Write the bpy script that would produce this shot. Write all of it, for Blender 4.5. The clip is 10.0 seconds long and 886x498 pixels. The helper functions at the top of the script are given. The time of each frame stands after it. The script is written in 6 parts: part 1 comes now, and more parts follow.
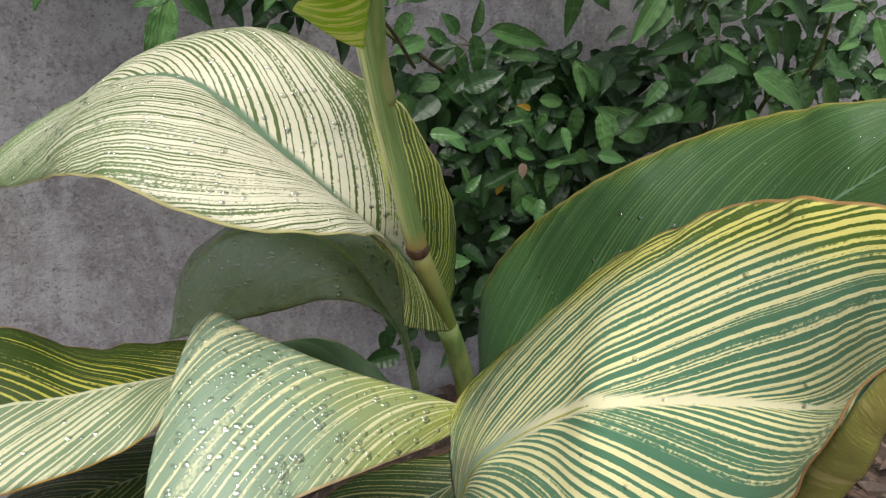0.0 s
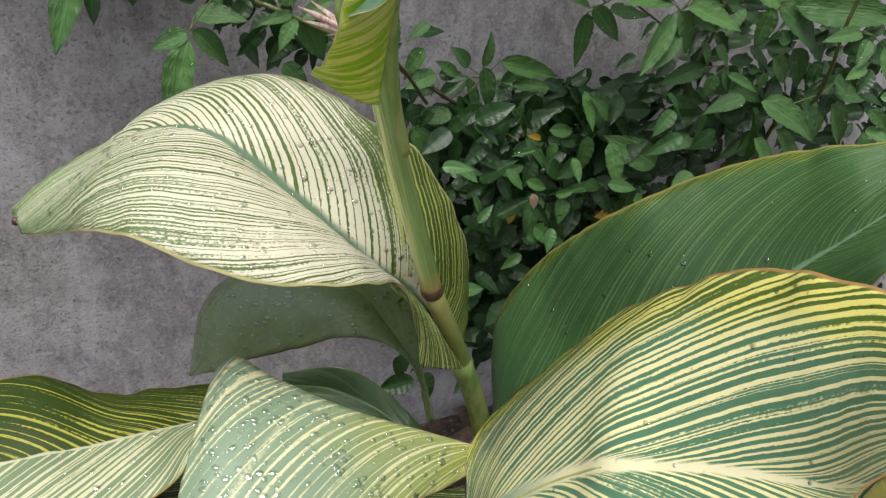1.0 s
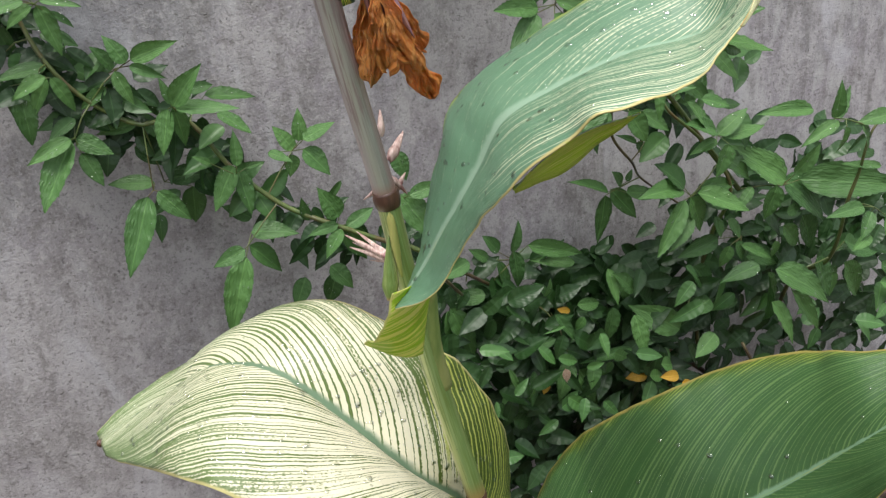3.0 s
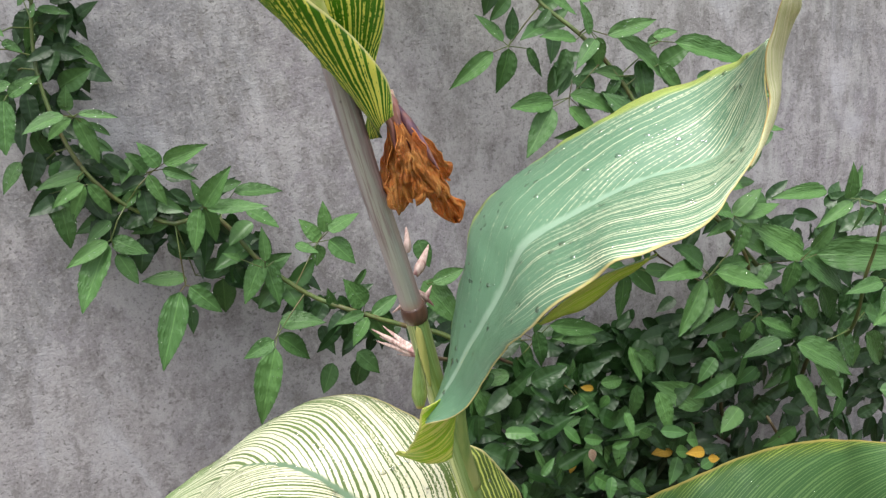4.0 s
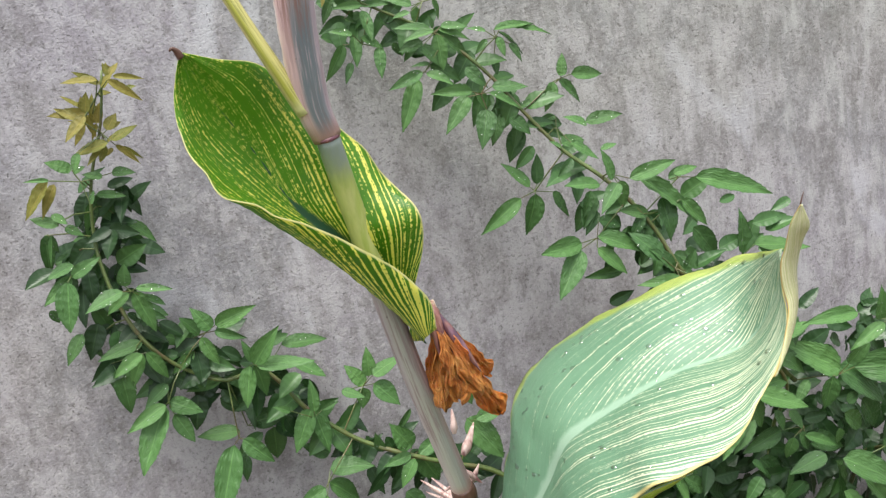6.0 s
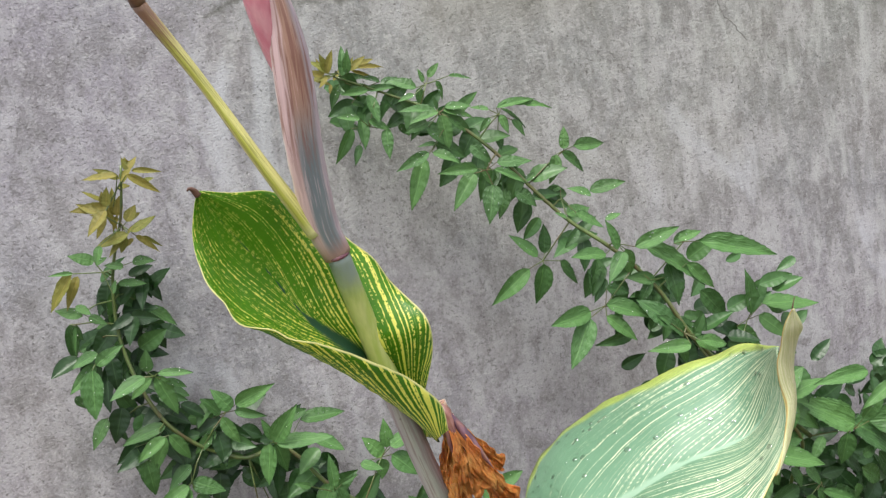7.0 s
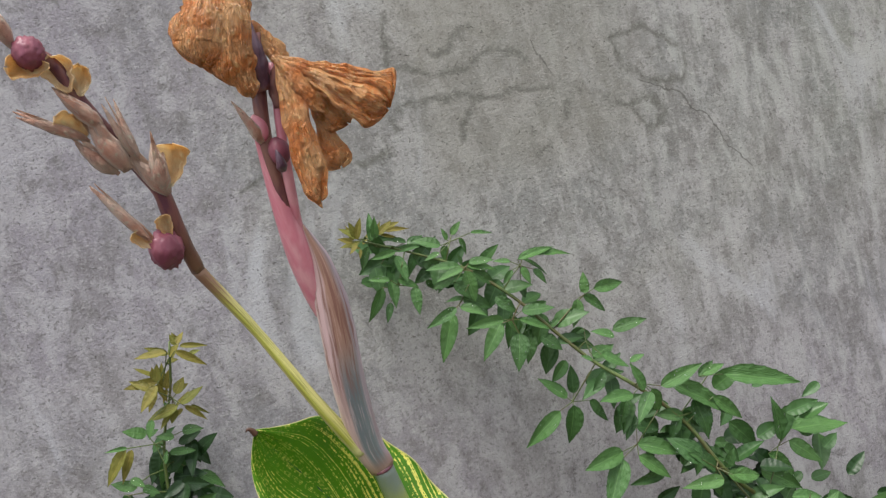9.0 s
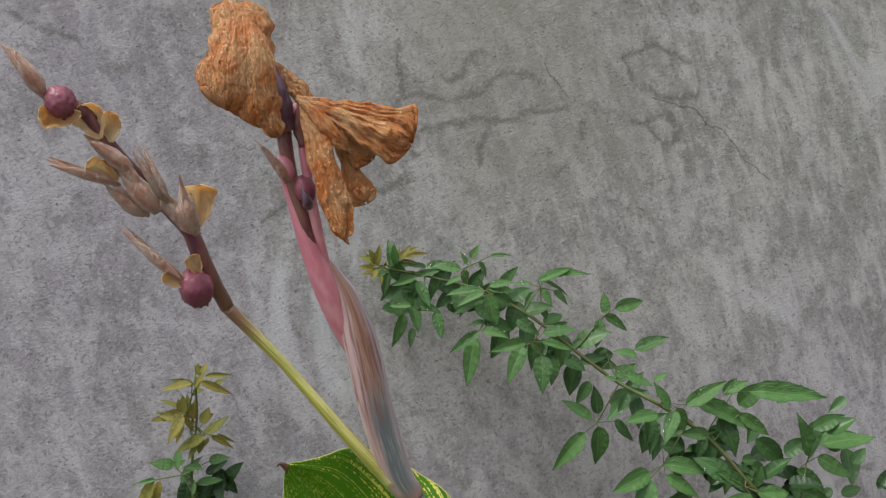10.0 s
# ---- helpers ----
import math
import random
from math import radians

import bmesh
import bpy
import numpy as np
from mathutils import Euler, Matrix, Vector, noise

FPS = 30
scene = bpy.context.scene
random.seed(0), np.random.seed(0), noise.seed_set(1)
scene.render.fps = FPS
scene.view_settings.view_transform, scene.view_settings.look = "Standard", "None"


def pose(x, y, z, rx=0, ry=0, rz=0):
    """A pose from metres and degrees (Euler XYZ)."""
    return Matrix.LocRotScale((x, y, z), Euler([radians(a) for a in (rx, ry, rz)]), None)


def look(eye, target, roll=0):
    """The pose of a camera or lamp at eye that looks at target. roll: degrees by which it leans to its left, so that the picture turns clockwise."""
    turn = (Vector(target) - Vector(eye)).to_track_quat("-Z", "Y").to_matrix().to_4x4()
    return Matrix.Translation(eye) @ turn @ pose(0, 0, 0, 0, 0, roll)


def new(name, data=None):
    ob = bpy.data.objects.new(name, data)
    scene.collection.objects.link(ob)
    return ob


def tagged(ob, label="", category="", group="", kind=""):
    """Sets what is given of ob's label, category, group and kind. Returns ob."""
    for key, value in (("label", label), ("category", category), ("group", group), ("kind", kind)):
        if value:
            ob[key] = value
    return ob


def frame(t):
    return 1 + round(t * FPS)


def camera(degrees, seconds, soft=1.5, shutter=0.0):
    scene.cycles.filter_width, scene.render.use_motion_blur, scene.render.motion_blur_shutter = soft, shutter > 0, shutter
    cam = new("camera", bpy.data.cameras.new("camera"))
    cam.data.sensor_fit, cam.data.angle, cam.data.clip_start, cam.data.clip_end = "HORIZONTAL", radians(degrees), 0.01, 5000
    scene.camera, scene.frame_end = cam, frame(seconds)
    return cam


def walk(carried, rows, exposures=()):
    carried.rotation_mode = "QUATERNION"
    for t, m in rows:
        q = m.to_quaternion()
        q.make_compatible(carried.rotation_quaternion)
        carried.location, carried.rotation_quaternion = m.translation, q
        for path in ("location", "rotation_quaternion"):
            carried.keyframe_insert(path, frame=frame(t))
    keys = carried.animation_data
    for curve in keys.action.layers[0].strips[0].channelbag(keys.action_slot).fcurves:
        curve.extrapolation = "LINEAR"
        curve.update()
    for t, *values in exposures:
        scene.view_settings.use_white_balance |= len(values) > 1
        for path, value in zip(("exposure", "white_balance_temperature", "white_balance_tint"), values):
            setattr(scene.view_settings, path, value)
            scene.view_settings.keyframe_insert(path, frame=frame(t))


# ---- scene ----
cam = camera(57.7, 10.0, soft=1.3)
METRES, EYE, TILT, LEAN, TURN = 0.55, 0.85, -27.13, 0.0, -22.3
ROWS = [
    (0.0, 0.0, 0.0, 0.0, 0.0, 0.0, -0.0),
    (0.5, -0.0039, -0.0013, 0.024, 0.3, 0.07, 0.17),
    (1.0, -0.005, -0.0266, 0.0626, 0.74, 0.15, 0.51),
    (1.5, -0.0036, -0.0783, 0.1241, 1.31, 1.24, 0.9),
    (2.0, -0.0057, -0.1066, 0.166, 1.92, 2.64, 1.35),
    (2.5, -0.0037, -0.1339, 0.21, 2.61, 4.26, 2.14),
    (3.0, 0.0018, -0.1773, 0.2724, 3.41, 6.4, 3.1),
    (4.5, 0.0039, -0.2628, 0.397, 5.66, 10.98, 4.79),
    (5.0, 0.0135, -0.2979, 0.4405, 6.46, 12.25, 5.52),
    (5.5, 0.0123, -0.3133, 0.4746, 7.15, 13.38, 6.23),
    (6.0, 0.0171, -0.3359, 0.5144, 7.92, 14.7, 6.98),
    (7.5, 0.0601, -0.4267, 0.6182, 10.22, 18.31, 9.2),
    (8.0, 0.0642, -0.4464, 0.6411, 10.74, 19.27, 9.58),
    (8.5, 0.0798, -0.4788, 0.6753, 11.6, 20.7, 10.53),
    (9.0, 0.0946, -0.5426, 0.7236, 12.58, 23.19, 11.31),
    (9.5, 0.1015, -0.5818, 0.7461, 13.6, 24.73, 12.0),
    (10.0, 0.0904, -0.5606, 0.7375, 14.23, 24.74, 12.23),
]
walk(cam, [(t, pose(0, 0, EYE, TILT, LEAN, TURN) @ pose(METRES * x, METRES * y, METRES * z, 90 + pitch, roll, yaw)) for t, x, y, z, yaw, pitch, roll in ROWS],
     exposures=((0, 0.0), (1, 0.03), (2, 0.15), (3, 0.34), (4, 0.58), (5, 0.80), (6, 0.77), (7.5, 0.62), (9, 0.30), (10, 0.05)))

# ---- light ----
world = bpy.data.worlds.new("overcast_sky")
scene.world = world
world.use_nodes = True
wt = world.node_tree
sky = wt.nodes.new("ShaderNodeTexSky")
sky.sky_type = "NISHITA"
sky.sun_disc = False
SUN_UP, SUN_TURN = radians(74), radians(210)
sky.sun_elevation, sky.sun_rotation = SUN_UP, SUN_TURN
sky.air_density, sky.dust_density, sky.ozone_density = 1.0, 4.0, 0.6
haze = wt.nodes.new("ShaderNodeMixRGB")
haze.inputs[0].default_value = 0.72
haze.inputs[2].default_value = (6.6, 6.7, 7.2, 1)
wt.links.new(sky.outputs[0], haze.inputs[1])
wt.links.new(haze.outputs[0], wt.nodes["Background"].inputs[0])
wt.nodes["Background"].inputs[1].default_value = 0.13
sun = new("sun", bpy.data.lights.new("sun", "SUN"))
sun.data.energy, sun.data.angle, sun.data.color = 3.6, radians(40), (1.0, 0.97, 0.93)
way = Vector((math.sin(SUN_TURN) * math.cos(SUN_UP), math.cos(SUN_TURN) * math.cos(SUN_UP), math.sin(SUN_UP)))
sun.matrix_world = look(way * 10, (0, 0, 0))


# ---- materials ----
class Nodes:
    """A small wrapper to write node trees in one line a node."""

    def __init__(self, name):
        self.mat = bpy.data.materials.new(name)
        self.mat.use_nodes = True
        self.tree = self.mat.node_tree
        self.bsdf = self.tree.nodes["Principled BSDF"]
        self.out = self.tree.nodes["Material Output"]

    def set(self, socket, value):
        if isinstance(value, bpy.types.NodeSocket):
            self.tree.links.new(value, socket)
        elif isinstance(value, (tuple, list)) and socket.type == "RGBA":
            socket.default_value = (*value[:3], 1)
        else:
            socket.default_value = value

    def make(self, kind, **inputs):
        node = self.tree.nodes.new("ShaderNode" + kind)
        for key, value in inputs.items():
            if isinstance(value, str):
                continue
            spot = node.inputs[int(key[1:])] if key[0] == "i" and key[1:].isdigit() else node.inputs[key]
            self.set(spot, value)
        return node

    def math(self, op, a, b=0.0, clamp=False):
        node = self.make("Math", i0=a, i1=b)
        node.operation, node.use_clamp = op, clamp
        return node.outputs[0]

    def mix(self, fac, a, b, blend="MIX"):
        node = self.make("MixRGB", i0=fac, i1=a, i2=b)
        node.blend_type = blend
        return node.outputs[0]

    def noise(self, vector, scale, detail=3.0, rough=0.55, distort=0.0):
        node = self.make("TexNoise", Vector=vector, Scale=scale, Detail=detail, Roughness=rough, Distortion=distort)
        return node.outputs[0]

    def step(self, value, low, high):
        node = self.make("MapRange", i0=value, i1=low, i2=high)
        node.interpolation_type = "SMOOTHSTEP"
        return node.outputs[0]

    def scaled(self, vector, scale, shift=(0, 0, 0)):
        return self.make("Mapping", Vector=vector, Location=shift, Scale=scale).outputs[0]

    def bump(self, height, strength, distance, normal=None):
        node = self.make("Bump", Strength=strength, Distance=distance, Height=height)
        if normal is not None:
            self.set(node.inputs["Normal"], normal)
        return node.outputs[0]

    def paths(self, point, runs):
        """The distance from a point to the nearest of some runs of straight pieces in the wall's plane."""
        nearest = None
        for run in runs:
            for (ax, az), (bx, bz) in zip(run[:-1], run[1:]):
                d, size = (bx - ax, 0.0, bz - az), (bx - ax)**2 + (bz - az)**2
                off = self.make("VectorMath", i0=point, i1=(ax, 0.0, az))
                off.operation = "SUBTRACT"
                dot = self.make("VectorMath", i0=off.outputs[0], i1=d)
                dot.operation = "DOT_PRODUCT"
                step = self.make("VectorMath", i0=d)
                step.operation = "SCALE"
                self.set(step.inputs["Scale"], self.math("DIVIDE", dot.outputs["Value"], size, clamp=True))
                gap = self.make("VectorMath", i0=off.outputs[0], i1=step.outputs[0])
                gap.operation = "DISTANCE"
                nearest = gap.outputs["Value"] if nearest is None else self.math("MINIMUM", nearest, gap.outputs["Value"])
        return nearest

    def use(self, **inputs):
        for key, value in inputs.items():
            self.set(self.bsdf.inputs[key.replace("_", " ")], value)
        return self.mat


def leaf_material(name, base, deep, stripe, amount, freq=130.0, seed=0.0, sharp=0.035, dash=0.05, tip=0.0, side=0.0,
                  rib=(0.3, 0.42, 0.3), rib_width=0.03, rim=(0.45, 0.33, 0.12), rough=0.33, glow=0.25, broad=0.35, edge=0.0, coat=0.25, lines=0.0, shaded_half=None, corner=0.0, rib_end=1.05, hem=None, line_width=0.62, line_side=0.0, line_tip=0.0, ripe=None, rib_tip=None, border=None, border_stripe=(0.78, 0.72, 0.20), jag=0.0008, stripe_tip=None, spine=None):
    """A striped canna blade. amount: the striped part, 0 to 1; tip, side, edge: more stripes towards the tip, one side, the rims."""
    n = Nodes(name)
    vein = n.make("UVMap")
    vein.uv_map = "vein"
    place = n.make("UVMap")
    place.uv_map = "place"
    sv = n.make("SeparateXYZ", i0=vein.outputs[0])
    sp = n.make("SeparateXYZ", i0=place.outputs[0])
    s, u, v = sv.outputs[0], sv.outputs[1], sp.outputs[0]
    flat = n.math("ABSOLUTE", u)
    obj = n.make("TexCoord").outputs["Object"]
    s = n.math("ADD", s, n.math("MULTIPLY", n.math("SUBTRACT", n.noise(obj, 210.0, 3.0), 0.5), jag))
    across = n.make("CombineXYZ", i0=s, i1=n.math("MULTIPLY", u, 0.0035), i2=seed).outputs[0]
    fine = n.noise(across, freq * 1.6, 1.5, 0.5)
    wide = n.noise(n.scaled(across, (1, 1, 1), (3.1, 0, 7)), freq * broad, 1.0, 0.5)
    level = n.math("ADD", n.math("MULTIPLY", fine, 0.62), n.math("MULTIPLY", wide, 0.38))
    grain = n.noise(obj, 420.0, 2.0)
    level = n.math("ADD", level, n.math("MULTIPLY", n.math("SUBTRACT", grain, 0.5), dash))
    patch = n.noise(obj, 16.0, 2.0)
    level = n.math("ADD", level, n.math("MULTIPLY", n.math("SUBTRACT", patch, 0.5), 0.10))
    for gain, what in ((tip, n.math("SUBTRACT", v, 0.5)), (side, u), (edge, n.math("SUBTRACT", flat, 0.5))):
        if gain:
            level = n.math("ADD", level, n.math("MULTIPLY", what, gain))
    if corner:
        foot = n.math("MULTIPLY", n.math("MAXIMUM", u, 0.0), n.math("MAXIMUM", n.math("SUBTRACT", 0.5, v), 0.0))
        level = n.math("SUBTRACT", level, n.math("MULTIPLY", foot, corner))
    cut = 0.5 + (0.5 - amount) * 0.42
    mask = n.step(level, cut - sharp, cut + sharp)
    if lines:
        drift = n.noise(across, freq * 0.4, 2.0)
        beat = n.math("SINE", n.math("ADD", n.math("MULTIPLY", s, lines * 6.2832), n.math("MULTIPLY", drift, 14.0)))
        width = n.math("ADD", line_width, n.math("MULTIPLY", n.math("SUBTRACT", n.noise(across, freq * 0.9, 1.0), 0.5), 1.5))
        if line_tip:
            width = n.math("SUBTRACT", width, n.math("MULTIPLY", n.math("ADD", n.math("SUBTRACT", v, 0.5), n.math("SUBTRACT", patch, 0.5)), line_tip))
        if line_side:
            width = n.math("SUBTRACT", width, n.math("MULTIPLY", u, line_side))
        beat = n.math("ADD", beat, n.math("MULTIPLY", n.math("SUBTRACT", grain, 0.5), 0.9))
        thin = n.math("SUBTRACT", 1.0, n.step(n.math("SUBTRACT", beat, width), -0.10, 0.14))
        mask = n.math("MULTIPLY", mask, thin)
    mottled = n.mix(n.noise(obj, 35.0, 4.0), base, deep)
    # One half darker: shade on the folded blade painted into base and stripes.
    if shaded_half:
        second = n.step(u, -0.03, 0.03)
        mottled = n.mix(second, mottled, shaded_half[0])
    if ripe:
        mottled = n.mix(n.step(n.math("ADD", v, n.math("MULTIPLY", n.math("SUBTRACT", patch, 0.5), 0.5)), 0.25, 0.95), mottled, ripe)
    if border:
        band = n.step(n.math("ADD", u, n.math("MULTIPLY", n.math("SUBTRACT", patch, 0.5), 0.35)), border[1], border[2])
        mottled = n.mix(band, mottled, border[0])
    thread = n.noise(across, freq * 9.0, 1.0)
    threads = n.math("MULTIPLY", n.step(thread, 0.5, 0.75), 0.32)
    if shaded_half:
        threads = n.math("MULTIPLY", threads, n.math("SUBTRACT", 1.0, second))
    mottled = n.mix(threads, mottled, tuple(min(1, c * 1.7 + 0.02) for c in base))
    pale = n.mix(n.noise(obj, 60.0, 3.0), stripe, tuple(c * 0.8 for c in stripe))
    if shaded_half:
        pale = n.mix(second, pale, shaded_half[1])
    if border:
        pale = n.mix(band, pale, border_stripe)
    if stripe_tip:
        far = n.math("ADD", v, n.math("MULTIPLY", n.math("SUBTRACT", patch, 0.5), 0.6))
        pale = n.mix(n.math("MULTIPLY", n.step(far, 0.5, 0.95), 0.8), pale, stripe_tip)
    color = n.mix(mask, mottled, pale)
    if corner and lines:
        shade = n.math("MULTIPLY", n.step(foot, 0.05, 0.10), n.step(n.math("ADD", beat, 0.35), 0.0, -0.25))
        color = n.mix(shade, color, (0.50, 0.54, 0.12))
    if spine:
        gap = n.math("ABSOLUTE", n.math("SUBTRACT", n.math("SUBTRACT", v, spine[0]), n.math("MULTIPLY", u, spine[1])))
        gap = n.math("ADD", gap, n.math("MULTIPLY", n.math("SUBTRACT", thread, 0.5), 0.05))
        reach = n.math("ADD", 0.003, n.math("MULTIPLY", flat, spine[2]))
        ridge = n.math("MULTIPLY", n.math("SUBTRACT", 1.0, n.step(n.math("DIVIDE", gap, reach), 0.3, 1.5)), n.step(grain, 0.35, 0.6))
        color = n.mix(n.math("MULTIPLY", ridge, 0.5), color, stripe)
    wobble = n.math("ADD", flat, n.math("MULTIPLY", n.math("SUBTRACT", n.noise(obj, 90.0), 0.5), 0.05))
    taper = n.math("MULTIPLY", n.math("MAXIMUM", n.math("SUBTRACT", rib_end, v), 0.0), rib_width)
    ribbed = n.math("SUBTRACT", 1.0, n.step(n.math("DIVIDE", wobble, n.math("MAXIMUM", taper, 0.002)), 0.6, 1.7), clamp=True)
    color = n.mix(ribbed, color, n.mix(n.step(v, 0.22, 0.42), rib, rib_tip) if rib_tip else rib)
    rims = n.step(n.math("ADD", flat, n.math("MULTIPLY", n.math("SUBTRACT", n.noise(obj, 40.0), 0.5), 0.03)), 0.972, 0.992)
    color = n.mix(rims, color, rim)
    if hem:
        edge_line = n.math("ADD", n.math("MULTIPLY", u, -1.0), n.math("MULTIPLY", n.math("SUBTRACT", n.noise(obj, 30.0), 0.5), 0.08))
        color = n.mix(n.math("MULTIPLY", n.step(edge_line, 0.84, 0.92), 0.85), color, n.mix(n.step(thread, 0.42, 0.58), hem, tuple(c * 0.45 for c in hem)))
    specks = n.step(n.noise(obj, 230.0, 2.0), 0.71, 0.76)
    color = n.mix(n.math("MULTIPLY", specks, 0.25), color, (0.16, 0.11, 0.04))
    folds = n.math("ADD", n.math("MULTIPLY", thread, 0.5), n.math("MULTIPLY", wide, 1.2))
    normal = n.bump(folds, 0.35, 0.0012, None)
    normal = n.bump(n.noise(obj, 300.0, 4.0), 0.22, 0.0008, normal)
    wet = n.math("ADD", rough - 0.08, n.math("MULTIPLY", n.noise(obj, 45.0, 3.0), 0.18))
    n.use(Base_Color=color, Roughness=wet, Normal=normal, Coat_Weight=coat, Coat_Roughness=0.28, Specular_IOR_Level=0.5)
    through_light = n.make("BsdfTranslucent", Color=n.mix(1.0, color, (0.95, 1.0, 0.45), "MULTIPLY"))
    blend = n.make("MixShader", i0=glow, i1=n.bsdf.outputs[0], i2=through_light.outputs[0])
    n.set(n.out.inputs[0], blend.outputs[0])
    return n.mat


def plain_leaf_material(name, low, high, rough=0.27, glow=0.2):
    """Rose foliage: a colour of its own for each leaf, a paler midrib and side veins, a wet gloss."""
    n = Nodes(name)
    place = n.make("UVMap")
    place.uv_map = "place"
    sp = n.make("SeparateXYZ", i0=place.outputs[0])
    along, across = sp.outputs[0], n.math("ABSOLUTE", sp.outputs[1])
    obj = n.make("TexCoord").outputs["Object"]
    dice = n.make("ObjectInfo").outputs["Random"]
    isle = n.make("NewGeometry").outputs["Random Per Island"]
    color = n.mix(n.math("ADD", n.math("MULTIPLY", dice, 0.55), n.math("MULTIPLY", isle, 0.45)), low, high)
    color = n.mix(n.math("MULTIPLY", n.noise(obj, 3.0, 4.0), 0.5), color, tuple(c * 0.6 for c in low))
    rib = n.math("SUBTRACT", 1.0, n.step(across, 0.02, 0.09))
    color = n.mix(n.math("MULTIPLY", rib, 0.28), color, tuple(min(1, c * 1.5 + 0.02) for c in high))
    edge = n.step(n.math("ADD", across, n.math("MULTIPLY", n.noise(obj, 9.0, 3.0), 0.4)), 0.85, 1.25)
    color = n.mix(n.math("MULTIPLY", edge, 0.45), color, tuple(c * 0.55 for c in low))
    veins = n.make("TexWave", Vector=n.make("CombineXYZ", i0=n.math("SUBTRACT", along, n.math("MULTIPLY", across, 0.35))).outputs[0], Scale=2.6, Distortion=0.6)
    normal = n.bump(n.math("ADD", n.math("MULTIPLY", veins.outputs[1], 0.22), n.math("MULTIPLY", rib, -1.0)), 0.055, 0.02)
    normal = n.bump(n.noise(obj, 7.0, 3.0), 0.35, 0.012, normal)
    wet = n.math("ADD", rough - 0.1, n.math("MULTIPLY", n.noise(obj, 6.0, 3.0), 0.35))
    n.use(Base_Color=color, Roughness=wet, Normal=normal, Specular_IOR_Level=0.5)
    through_light = n.make("BsdfTranslucent", Color=color)
    blend = n.make("MixShader", i0=glow, i1=n.bsdf.outputs[0], i2=through_light.outputs[0])
    n.set(n.out.inputs[0], blend.outputs[0])
    return n.mat


def stalk_material(name, a, b, c=None, rough=0.35, stretch=0.12, scale=60.0, coat=0.15, joint=None):
    """Stems and husks: streaks along the stalk between two colours, with a third in blotches."""
    n = Nodes(name)
    obj = n.make("TexCoord").outputs["Object"]
    long = n.scaled(obj, (1, 1, stretch))
    color = n.mix(n.step(n.noise(long, scale * 2.2, 4.0), 0.35, 0.65), a, b)
    if c:
        color = n.mix(n.step(n.noise(n.scaled(obj, (1, 1, 0.35)), scale * 0.7, 3.0), 0.45, 0.68), color, c)
    if joint:
        z = n.math("ADD", n.make("SeparateXYZ", i0=obj).outputs[2], n.math("MULTIPLY", n.noise(obj, 70.0), 0.02))
        color = n.mix(n.step(z, joint[1], joint[0]), color, joint[2])
    grain = n.noise(long, scale * 9, 3.0)
    color = n.mix(n.math("MULTIPLY", n.math("SUBTRACT", 1.0, grain), 0.35), color, tuple(k * 0.55 for k in a))
    n.use(Base_Color=color, Roughness=n.math("ADD", rough - 0.08, n.math("MULTIPLY", grain, 0.2)), Coat_Weight=coat,
          Normal=n.bump(grain, 0.25, 0.0008))
    return n.mat


